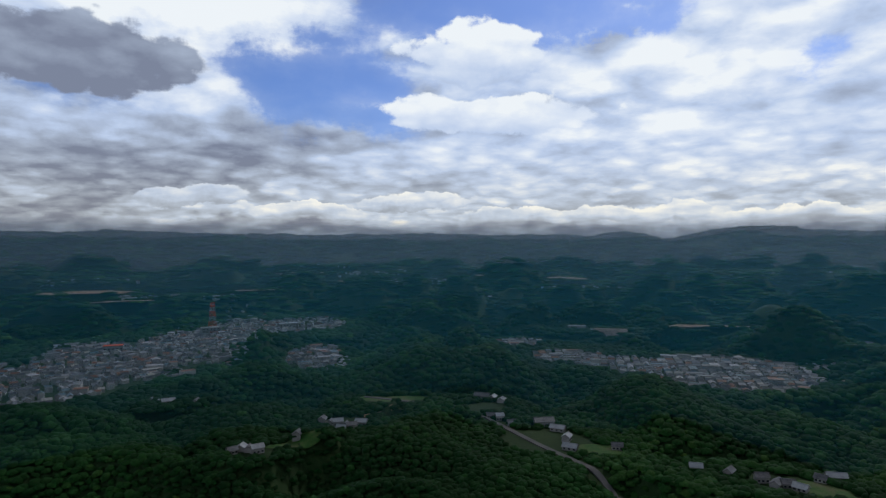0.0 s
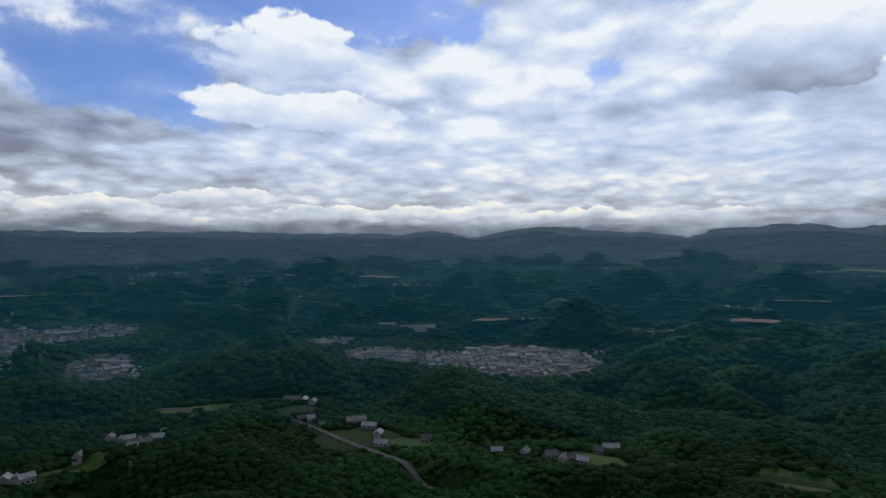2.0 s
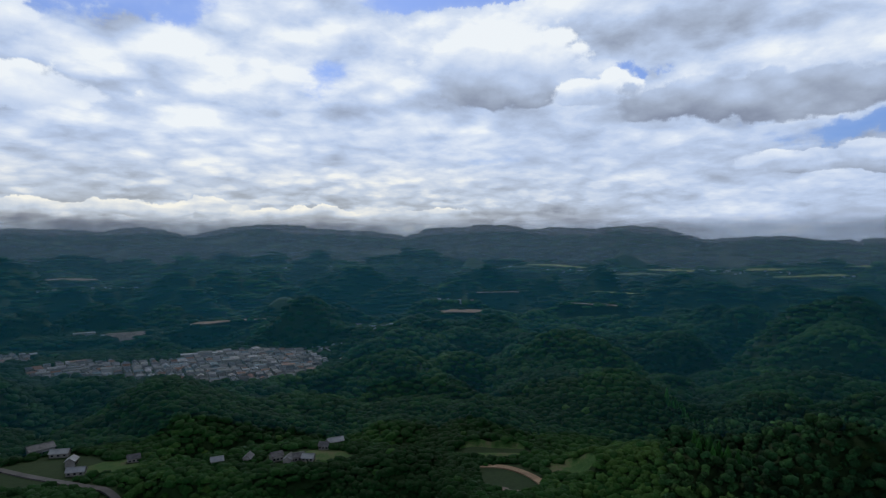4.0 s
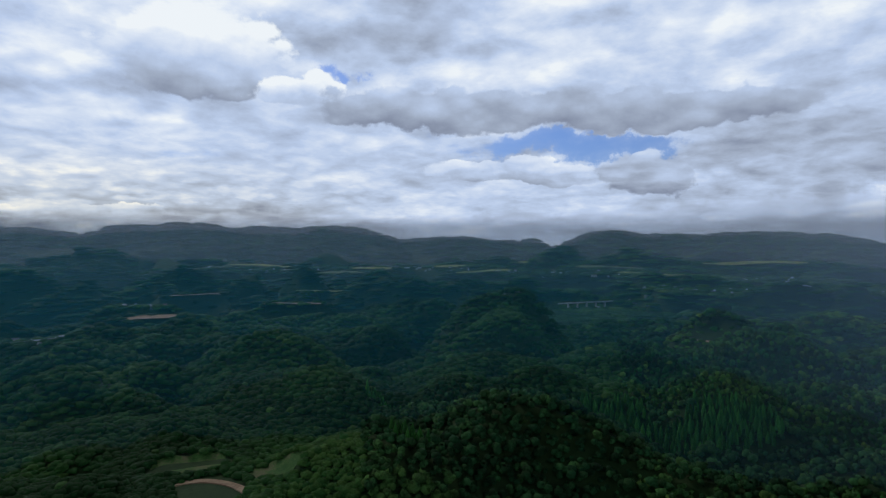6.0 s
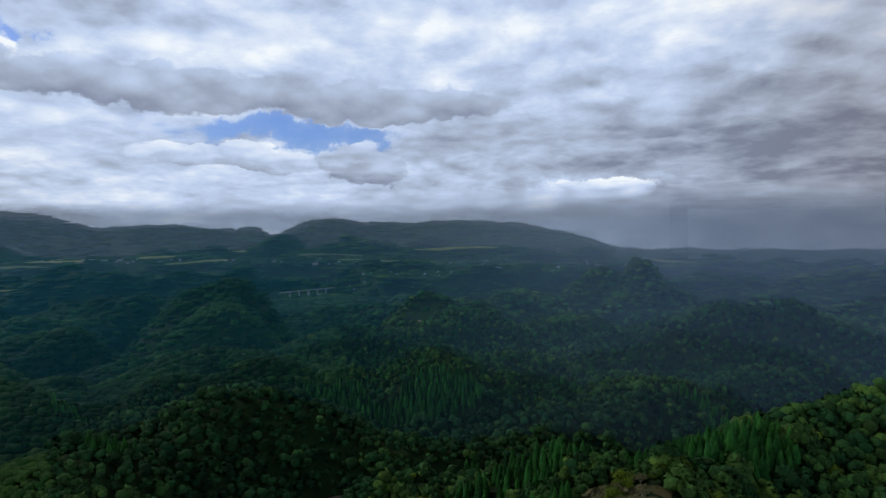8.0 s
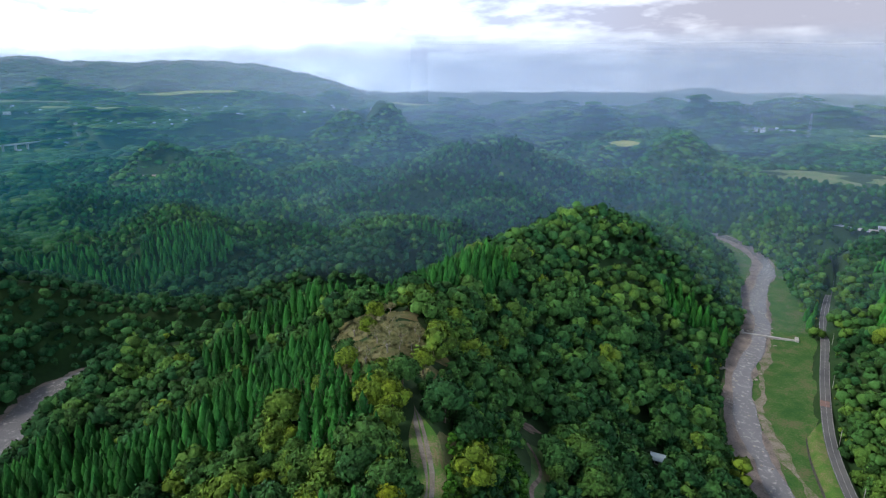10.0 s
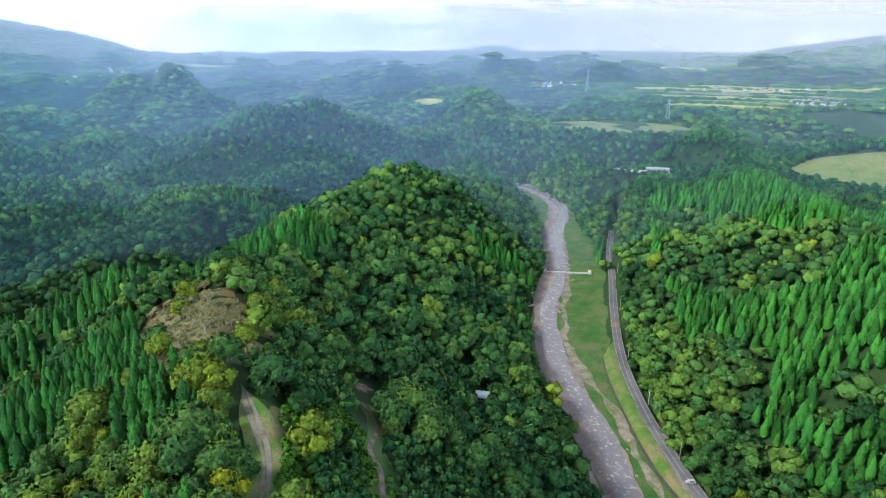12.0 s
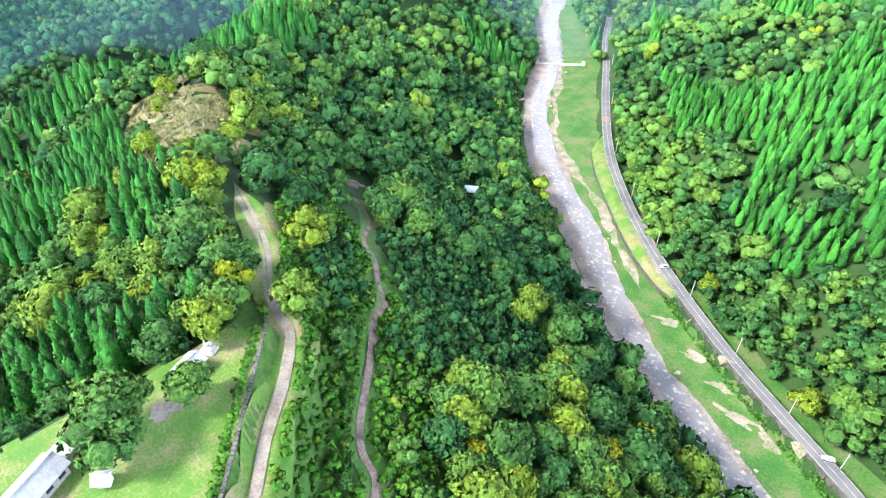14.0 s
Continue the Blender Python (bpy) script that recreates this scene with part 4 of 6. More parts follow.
def crown(seed, lumps, tufts, size, radius=4.0, tall=3.4, base=5.2, core=0.86):
    """A broadleaf crown of uneven rounded lumps covered with sprays of leaves, shaded softly outward."""
    rng = np.random.default_rng(seed)
    c, rad = [], []
    for i in range(lumps):
        a = i * 2.4 + rng.uniform(-0.4, 0.4)
        h = rng.uniform(-0.55, 1.0) if i else 1.0
        k = math.sqrt(max(0.05, 1 - max(h, 0) ** 2)) * rng.uniform(0.4, 0.78) * radius
        c.append((math.cos(a) * k, math.sin(a) * k, base + h * tall * 0.72))
        rad.append(radius * rng.uniform(0.34, 0.58))
    c, rad = np.array(c), np.array(rad)
    heart = np.array((0, 0, base - tall * 0.5))
    pieces = []
    for ci, ri in zip(c, rad):
        p = ci + ICO_V * rng.uniform(0.82, 1.08, (12, 1)) * ri * core * (1, 1, 0.85)
        pieces.append((p, ICO_F, unit(unit(p - ci) * 0.75 + unit(p - heart) * 0.45)))
    if tufts:
        per = tufts * 4 // lumps + 1
        pts, nrm = [], []
        for ci, ri in zip(c, rad):
            d = rng.normal(0, 1, (per, 3))
            d[:, 2] = np.abs(d[:, 2]) * 0.9 - 0.25
            d = unit(d)
            p = ci + d * ri * rng.uniform(0.85, 1.1, (per, 1))
            out = np.ones(per, bool)
            for cj, rj in zip(c, rad):
                out &= np.linalg.norm(p - cj, axis=1) > rj * 0.84
            pts.append(p[out])
            nrm.append(d[out])
        pts, nrm = np.concatenate(pts), np.concatenate(nrm)
        pick = rng.permutation(len(pts))[:tufts]
        pts, nrm = pts[pick], nrm[pick]
        v, f = sprays(rng, pts, nrm, size)
        soft = unit(nrm * 0.75 + unit(pts - heart) * 0.45 + rng.normal(0, 0.2, nrm.shape))
        pieces.append((v, f, np.repeat(soft, 4, axis=0)))
    return join(pieces)


def limb(a, b, ra, rb, sides=6):
    a, b = Vector(a), Vector(b)
    m = (b - a).to_track_quat("Z", "Y").to_matrix()
    ring = [Vector((math.cos(6.2832 * i / sides), math.sin(6.2832 * i / sides), 0)) for i in range(sides)]
    v = [tuple(a + m @ (q * ra)) for q in ring] + [tuple(b + m @ (q * rb)) for q in ring]
    f = []
    for i in range(sides):
        j = (i + 1) % sides
        f += [(i, j, sides + j), (i, sides + j, sides + i)]
    return np.array(v), np.array(f)


def trunk(seed, tall=5.0, girth=0.32, limbs=4):
    rng = random.Random(seed)
    top = (rng.uniform(-0.3, 0.3), rng.uniform(-0.3, 0.3), tall)
    pieces = [limb((0, 0, -1.2), (0, 0, 0.6), girth * 1.5, girth), limb((0, 0, 0.6), top, girth, girth * 0.5)]
    for i in range(limbs):
        a = i * 6.2832 / limbs + rng.uniform(-0.4, 0.4)
        pieces.append(limb((top[0] * 0.6, top[1] * 0.6, tall * rng.uniform(0.5, 0.8)), (math.cos(a) * 2.2, math.sin(a) * 2.2, tall + rng.uniform(0.2, 1.4)), girth * 0.45, girth * 0.15, 5))
    return glue(pieces)


def cedar_crown(seed, levels, sides, tufts, tall=15.0, wide=2.5):
    """A conifer: a lumpy plume that narrows to a pointed top, with upswept sprays."""
    rng = np.random.default_rng(seed)
    rings = []
    for k in range(levels):
        s = k / levels
        z = 2.0 + (tall - 2.0) * s
        rad = wide * (1 - s) ** 0.72 * (0.7 if k == 0 else 1.0) * rng.uniform(0.9, 1.1)
        a = (np.arange(sides) + 0.5 * (k % 2)) * 2 * math.pi / sides + rng.uniform(-0.2, 0.2)
        out = rad * rng.uniform(0.74, 1.16, sides)
        rings.append(np.c_[np.cos(a) * out, np.sin(a) * out, z + rng.uniform(-0.5, 0.5, sides)])
    v = np.concatenate(rings + [[(rng.uniform(-0.15, 0.15), rng.uniform(-0.15, 0.15), tall + 0.6)]])
    f, top = [], len(v) - 1
    for k in range(levels):
        for i in range(sides):
            j = (i + 1) % sides
            p, q = k * sides + i, k * sides + j
            f += [(p, q, top)] if k == levels - 1 else [(p, q, q + sides), (p, q + sides, p + sides)]
    n = unit(np.c_[unit(v[:, :2]), np.full(len(v), 0.55)])
    n[top] = (0, 0, 1)
    pieces = [(v, np.array(f), n)]
    if tufts:
        s = 1 - np.sqrt(rng.uniform(0.01, 1, tufts))
        a = rng.uniform(0, 6.283, tufts)
        side = np.c_[np.cos(a), np.sin(a), np.full(tufts, 0.75)]
        rad = wide * (1 - s) ** 0.72 * rng.uniform(0.85, 1.2, tufts)
        pts = np.c_[np.cos(a) * rad, np.sin(a) * rad, 2.0 + (tall - 2.0) * s]
        pv, pf = sprays(rng, pts, unit(side), 0.62)
        pieces.append((pv, pf, np.repeat(unit(side + rng.normal(0, 0.18, side.shape)), 4, axis=0)))
    return join(pieces)


def scatter(templates, pos, size, turn, tint, squash=None):
    """All copies of some templates as one array of corners and triangles, with a tint and a normal for each corner."""
    pos, size, turn, tint = np.asarray(pos), np.asarray(size), np.asarray(turn), np.asarray(tint)
    which = np.arange(len(pos)) * 7 % len(templates)
    vs, fs, ts, ns, n = [], [], [], [], 0
    for k, (tv, tf, tn) in enumerate(templates):
        i = np.nonzero(which == k)[0]
        if not len(i):
            continue
        c, s = np.cos(turn[i])[:, None], np.sin(turn[i])[:, None]
        z = size[i][:, None] * (1 if squash is None else squash[i][:, None])
        x = (tv[None, :, 0] * c - tv[None, :, 1] * s) * size[i][:, None] + pos[i, 0:1]
        y = (tv[None, :, 0] * s + tv[None, :, 1] * c) * size[i][:, None] + pos[i, 1:2]
        zz = tv[None, :, 2] * z + pos[i, 2:3]
        vs.append(np.stack([x, y, zz], -1).reshape(-1, 3))
        fs.append((tf[None] + (np.arange(len(i)) * len(tv))[:, None, None]).reshape(-1, 3) + n)
        ts.append(np.repeat(tint[i], len(tv)))
        ns.append(np.stack([tn[None, :, 0] * c - tn[None, :, 1] * s, tn[None, :, 0] * s + tn[None, :, 1] * c, np.broadcast_to(tn[None, :, 2], x.shape)], -1).reshape(-1, 3))
        n += len(i) * len(tv)
    return np.concatenate(vs), np.concatenate(fs), np.concatenate(ts), np.concatenate(ns)


CLEARINGS = [(-110.6, 266, 19, 15), (-107.5, 250, 11, 10), (-118.0, 158, 8, 12), (-111.3, 214, 21, 21), (-113.5, 240, 20, 17), (-96, 100, 8, 6), (-139.1, 268, 9, 11), (-125.9, 221, 8, 9), (-117, 160, 8, 8)]
# districts of the town, of the estate on the hill: azimuth, distance, half width, half depth, houses
TOWNS = [(33, 950, 150, 140, 330), (26.5, 1100, 150, 180, 420), (20, 1270, 115, 120, 230), (14.5, 1430, 150, 130, 260), (12, 1010, 48, 105, 110)]
ESTATES = [(-24.7, 930, 112, 122, 330), (-16, 945, 66, 70, 100), (-11.5, 990, 62, 56, 70), (-7, 1130, 40, 45, 36)]
BUILT = TOWNS + ESTATES


def open_ground(x, y):
    """Whether no wood grows there."""
    r = np.hypot(x, y)
    bare = along(x, y, FLOOR)[0] < along(x, y, FLOOR)[1] - 3
    bare |= along(x, y, ROAD)[0] < 6.5
    bare |= (along(x, y, [(p[0], p[1], 0) for p in RIVER])[0] < 16.5) & (x > -80) & (x < 300)
    bare |= along(x, y, TRACK)[0] < 8.5
    bare |= along(x, y, [(p[0], p[1], 0) for p in PATH])[0] < 5.0
    bare |= inside(x, y, TERRACE) | (edge_distance(x, y, TERRACE) < 4)
    bare |= along(x, y, [(p[0], p[1], 0) for p in VALLEY_ROAD])[0] < 6
    for a, d, wa, wr in CLEARINGS + [(q[1], q[2], q[3], q[4]) for q in FIELDS] + [(q[0], q[1], q[2] * 0.98, q[3] * 0.98) for q in BUILT] + [(q[0], q[1], q[2] * 0.5, q[3] * 0.5) for q in LEVELS[8:15]]:
        cx, cy = polar(a, d)
        ux, uy = cx / d, cy / d
        bare |= (((x - cx) * -uy + (y - cy) * ux) / wa) ** 2 + (((x - cx) * ux + (y - cy) * uy) / wr) ** 2 < 1.0
    return bare


VALLEY_ROAD = [polar(a, r) for a, r in ((7.2, 645), (4, 626), (0.5, 605), (-3.0, 572), (-5.2, 541), (-8.2, 497), (-11.2, 464), (-14.0, 440), (-16.5, 422))]


def cedar_share(x, y):
    """Where planted conifers stand, as blocks among the broadleaf wood."""
    n = rough_ground(x, y, 60, 91, 2)
    wide = rough_ground(x, y, 150, 93, 2)
    left_slope = (x > 114) & (x < 330) & (y > -46 - 0.28 * (x - 112))
    over_road = (y < -190) & (x < 190 + (-y - 350) * 0.62) & (x + 0.9 * (y + 232) < 75)
    return np.where(left_slope, n > 0.05, np.where(over_road, (wide + 0.5 * n > -0.25) & (along(x, y, ROAD)[0] > 30 + 14 * n) & (y < -258 + 30 * n), ((n > 0.42) | (wide > 0.5)) & (np.hypot(x, y) > 190)))


def spread(step, x0, x1, y0, y1, seed):
    rng = np.random.default_rng(seed)
    x, y = np.meshgrid(np.arange(x0, x1, step), np.arange(y0, y1, step), indexing="ij")
    x, y = x.ravel() + rng.uniform(-0.42, 0.42, x.size) * step, y.ravel() + rng.uniform(-0.42, 0.42, y.size) * step
    return x, y, rng


def hues(x, y, rng, wild=0.19):
    """Tint of each broadleaf tree: dark to light green, here and there yellow."""
    t = 0.4 + 0.26 * rough_ground(x, y, 60, 41, 3) + rng.normal(0, wild, len(x))
    gold = rng.uniform(0, 1, len(x)) < 0.012
    return np.clip(np.where(gold, rng.uniform(0.62, 0.72, len(x)), np.minimum(t, 0.57)), 0.02, 0.86)


BROAD_NEAR = [crown(s, 13, 420, 0.64, radius=5.0, tall=4.2, base=5.4, core=0.9) for s in (1, 2, 3, 4, 5, 6)]
BROAD_FINE = [crown(s, 8, 120, 0.8, radius=5.0, tall=4.0, base=5.3, core=0.92) for s in (15, 16, 17, 18, 19)]
BROAD_MID = [crown(s, 7, 44, 1.0, radius=5.0, tall=3.9, base=5.2, core=1.02) for s in (11, 12, 13, 14)]
BROAD_FAR = [crown(s, 3, 9, 1.5, radius=4.8, tall=3.4, base=4.6, core=1.2) for s in (45, 46, 47, 48)]
VALLEY = [crown(s, 2, 3, 1.6, radius=5.4, tall=2.6, base=2.4, core=1.25) for s in (81, 82, 83, 84)]
CEDAR_NEAR = [cedar_crown(s, 8, 8, 190, 15.0, 2.9) for s in (21, 22, 23)]
CEDAR_MID = [cedar_crown(s, 5, 6, 11, 15.0, 3.0) for s in (31, 32, 33, 34)]
TUFTED = [crown(s, 2, 22, 0.9, radius=3.8, tall=2.8, base=2.0, core=0.95) for s in (91, 92, 93, 94)]
SHRUBS = [crown(s, 1, 12, 1.3, radius=4.6, tall=2.4, base=1.6, core=0.95) for s in (95, 96, 97, 98)]
CLUMPS = [crown(s, 3, 9, 1.5, radius=4.2, tall=2.6, base=2.2, core=1.05) for s in (41, 42, 43, 44)]


def dome(seed, wide, high):
    """A single rounded crown, uneven all round."""
    g = np.random.default_rng(seed)
    v = ICO_V * g.uniform(0.8, 1.18, (12, 1)) * (wide, wide, high)
    top = ICO_F[ICO_V[ICO_F].mean(1)[:, 2] > -0.25]
    return v + (0, 0, high * 0.4), top, unit(ICO_V + (0, 0, 0.35))


DOMES = [dome(s, 6.0, 3.5) for s in range(51, 59)]
FAR_CLUMPS = [dome(s, 6.4, 2.8) for s in range(61, 67)]


def tree_thing(name, crown_shape, leaf, seed, tall, label, category, group, tint):
    base = tagged(new(name), label, category, group)
    tv, tf = trunk(seed, tall)
    t = new("trunk", mesh_of("trunk", tv, tf, M_BARK, True))
    t.parent = base
    cv, cf, cn = crown_shape
    c = new("crown", mesh_of("crown", cv, cf, leaf, True, np.full(len(cv), tint), cn))
    c.parent = base
    return base


def standing(ob, x, y, size, turn, dz=0.0):
    return Matrix.Translation((x, y, land_at(x, y) + dz)) @ Matrix.Rotation(turn, 4, "Z") @ Matrix.Diagonal((size, size, size, 1))


def put_trees(name, shapes, leaf, tall, label, category, group, places, tints):
    """Single trees; one model for each pair of a shape and a tint class, the rest are copies."""
    models = {}
    for (x, y, size, turn), t in zip(places, tints):
        key = (int(turn * 7) % len(shapes), round(float(t) * 6))
        if key not in models:
            ob = tree_thing(name, shapes[key[0]], leaf, key[0], tall, label[min(int(t * len(label)), len(label) - 1)], category, group, key[1] / 6)
            ob.matrix_basis = standing(ob, x, y, size, turn)
            models[key] = ob
        else:
            src = models[key]
            ob = copy_thing(src, Matrix.Identity(4))
            ob.matrix_basis = standing(ob, x, y, size, turn)


def woods():
    # the wood that stands nearest
    x, y, rng = spread(7.3, -260, 660, -740, 320, 1)
    x2, y2, rng2 = spread(5.1, -260, 660, -740, 320, 5)
    pick = cedar_share(x2, y2)
    broad = ~cedar_share(x, y)
    x, y = np.r_[x[broad], x2[pick]], np.r_[y[broad], y2[pick]]
    r = np.hypot(x, y)
    az = np.degrees(np.arctan2(-x, y))
    keep = (r > 45) & (r < 640) & ((az < -62) | (az > 165)) & ~open_ground(x, y)
    # thin low growth on the bank between track and path
    bank = (along(x, y, [(p[0], p[1], 0) for p in PATH])[0] < 16) & (along(x, y, TRACK)[0] < 40)
    keep &= ~(bank & (rng.uniform(0, 1, len(x)) < 0.6))
    x, y, r, bank = x[keep], y[keep], r[keep], bank[keep]
    ced = cedar_share(x, y)
    thicket = (np.hypot(x - 100, y + 105) < 36) & ~ced | (np.hypot(x - 172, y + 100) < 18)
    z = land(x, y)
    near = np.hypot(x - 95, y + 60)
    order = np.argsort(near)
    b_idx = [i for i in order if not ced[i] and not thicket[i] and not bank[i]][:270]
    c_idx = [i for i in order if ced[i]][:230]
    # tint offsets by area set how light or dark each slope reads
    t = hues(x, y, rng, 0.11) + 0.02 * (y < -200 - 0.55 * (x - 40)) * (x < 330) + 0.1 * (y > -150) * (y < 0) * (x < 230) - 0.1 * smooth(y, 10, 60) - 0.14 * smooth(r, 390, 470) * (np.degrees(np.arctan2(-x, y)) > -124)
    size_b = np.clip(np.exp(rng.normal(0.0, 0.26, len(x))), 0.62, 1.6) * np.where(bank, 0.5, 1.0)
    put_trees("broadleaf_tree", BROAD_NEAR, M_FOREST, 5.0,
              ["dark evergreen broadleaf tree with a dense rounded crown", "green broadleaf tree with a lumpy rounded crown", "yellow-green broadleaf tree with a rounded crown"],
              "tree", "trees on the spur", [(x[i], y[i], size_b[i], rng.uniform(0, 6.28)) for i in b_idx], t[b_idx])
    put_trees("cedar_tree", CEDAR_NEAR, M_CEDAR, 12.0, ["dark green cedar with a narrow pointed crown", "bright green cedar with a narrow pointed crown"],
              "conifer", "cedars on the spur", [(x[i], y[i], rng.uniform(0.7, 1.2), rng.uniform(0, 6.28)) for i in c_idx], np.where(x[c_idx] > 110, 0.2, 0.35) + rng.uniform(0.0, 0.5, len(c_idx)))
    rest = np.ones(len(x), bool)
    rest[b_idx] = rest[c_idx] = False
    pos = np.c_[x, y, z]
    wood = [scatter(shapes, pos[i] - (0, 0, dz), size_b[i] * 1.02, rng.uniform(0, 6.28, len(i)), t[i])
            for shapes, dz, i in ((BROAD_FINE, 0.0, np.nonzero(rest & ~ced & ~thicket & (r < 290))[0]), (BROAD_MID, 0.0, np.nonzero(rest & ~ced & ~thicket & (r >= 290) & (r < 400))[0]), (BROAD_FAR, 0.0, np.nonzero(rest & ~ced & ~thicket & (r >= 400))[0]))]
    v, f = glue([(w[0], w[1]) for w in wood])
    tt, nn = np.concatenate([w[2] for w in wood]), np.concatenate([w[3] for w in wood])
    tagged(new("broadleaf_wood", mesh_of("broadleaf_wood", v, f, M_FOREST, True, tt, nn)), "dense mixed green broadleaf wood on the slopes", "woodland", kind="stuff")
    i = np.nonzero(rest & ced)[0]
    # cedars north of the road slope are tinted darker so that side reads dimmer
    v, f, tt, nn = scatter(CEDAR_MID, pos[i], rng.uniform(0.7, 1.2, len(i)), rng.uniform(0, 6.28, len(i)), np.where(y[i] > -200, 0.12, 0.4) + rng.uniform(0.0, 0.55, len(i)), rng.uniform(0.78, 1.0, len(i)))
    tagged(new("cedar_wood", mesh_of("cedar_wood", v, f, M_CEDAR, True, tt, nn)), "planted bright green cedar wood in blocks", "woodland", kind="stuff")
    # dense low thicket on the slope below the path
    x, y, rng = spread(2.7, 30, 200, -190, -50, 2)
    knoll_side = np.hypot(x - 172, y + 100) < 20
    keep = ((np.hypot(x - 100, y + 105) < 39) | knoll_side) & ~open_ground(x, y)
    x, y, knoll_side = x[keep], y[keep], knoll_side[keep]
    v, f, tt, nn = scatter(TUFTED, np.c_[x, y, land(x, y) + 0.2], rng.uniform(0.4, 0.85, len(x)), rng.uniform(0, 6.28, len(x)), np.clip(rng.normal(0.19, 0.14, len(x)) + 0.12 * knoll_side, 0, 0.5), rng.uniform(0.9, 1.5, len(x)))
    tagged(new("bamboo_thicket", mesh_of("bamboo_thicket", v, f, M_FOREST, True, tt, nn)), "dense dark green thicket of bamboo grass on the slope", "thicket", kind="stuff")
    # the woods farther off, thinner with distance
    for name, shapes, r0, r1, step, grow, seed in (("middle_woods", DOMES, 330, 1500, 0.0086, 0.0086 / 7.4, 3), ("valley_woods", VALLEY, 600, 980, 0.0076, 0.0076 / 7.6, 6), ("valley_slopes", DOMES, 980, 1500, 0.0068, 0.0068 / 7.4, 8), ("far_woods", FAR_CLUMPS, 1500, 4800, 0.012, 0.012 / 8.0, 4)):
        rng = np.random.default_rng(seed)
        rr = np.exp(np.arange(math.log(r0), math.log(r1), step * 1.25))
        aa = np.arange(-178, 40, math.degrees(step))
        a, r = np.meshgrid(np.radians(aa), rr, indexing="ij")
        a, r = a.ravel() + rng.uniform(-0.5, 0.5, a.size) * step, r.ravel() * (1 + rng.uniform(-0.5, 0.5, a.size) * step)
        x, y = -np.sin(a) * r, np.cos(a) * r
        keep = ~open_ground(x, y) & ~((r < 640) & (np.degrees(a) < -62))
        if r1 <= 1500:
            keep &= (np.degrees(a) < -85) == name.startswith("valley")
        keep &= ~((rough_ground(x, y, 260, 63, 3) > 0.42) & (r > 1300))
        x, y, r = x[keep], y[keep], r[keep]
        # tint lowered to the north so that the woods there read dimmer
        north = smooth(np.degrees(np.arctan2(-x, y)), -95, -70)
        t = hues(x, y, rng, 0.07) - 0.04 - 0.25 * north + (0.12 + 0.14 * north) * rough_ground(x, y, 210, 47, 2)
        size = np.clip(r * grow * 1.12, 0.6, 6.0) * rng.uniform(0.65, 1.35, len(x))
        z = land(x, y)
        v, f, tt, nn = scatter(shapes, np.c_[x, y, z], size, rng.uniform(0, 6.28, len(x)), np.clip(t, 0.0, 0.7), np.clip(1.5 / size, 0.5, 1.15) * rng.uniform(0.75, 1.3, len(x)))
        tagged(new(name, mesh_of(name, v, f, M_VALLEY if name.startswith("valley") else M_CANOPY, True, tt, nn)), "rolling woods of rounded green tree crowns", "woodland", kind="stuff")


woods()


# ---- houses ----
def town_roofs():
    """Colours of a small town seen from far off: tiled and sheet roofs, plaster walls."""
    def build(n):
        t = n.node("ShaderNodeAttribute", attribute_name="tint").outputs["Fac"]
        c = n.ramp(t, [(0.0, (0.075, 0.08, 0.095)), (0.25, (0.16, 0.165, 0.18)), (0.4, (0.3, 0.3, 0.32)), (0.5, (0.2, 0.1, 0.07)), (0.58, (0.1, 0.16, 0.2)), (0.66, (0.34, 0.33, 0.31)), (1.0, (0.46, 0.45, 0.42))], "CONSTANT")
        return n.scaled(c, n.math("MULTIPLY_ADD", n.noise(place(n), 0.5, 3.0), 0.6, 0.7)), None
    return material("town_house", build, 0.6)


M_TOWN = town_roofs()


def gable(w, d, h, ridge, eave=0.6):
    """Walls and a gabled roof as arrays; the roof comes last: corners, triangles, and how many corners are walls."""
    a, b = w / 2, d / 2
    v = [(-a, -b, -3), (a, -b, -3), (a, b, -3), (-a, b, -3), (-a, -b, h), (a, -b, h), (a, b, h), (-a, b, h), (-a, 0, h + ridge), (a, 0, h + ridge)]
    f = [(0, 1, 5), (0, 5, 4), (1, 2, 6), (1, 6, 5), (2, 3, 7), (2, 7, 6), (3, 0, 4), (3, 4, 7), (4, 8, 7), (5, 6, 9)]
    e, g = a + eave, b + eave
    k = ridge / b * eave
    n = len(v)
    v += [(-e, -g, h - k + 0.1), (e, -g, h - k + 0.1), (e, 0, h + ridge + 0.15), (-e, 0, h + ridge + 0.15), (e, g, h - k + 0.1), (-e, g, h - k + 0.1)]
    f += [(n, n + 1, n + 2), (n, n + 2, n + 3), (n + 3, n + 2, n + 4), (n + 3, n + 4, n + 5)]
    return np.array(v, float), np.array(f), n


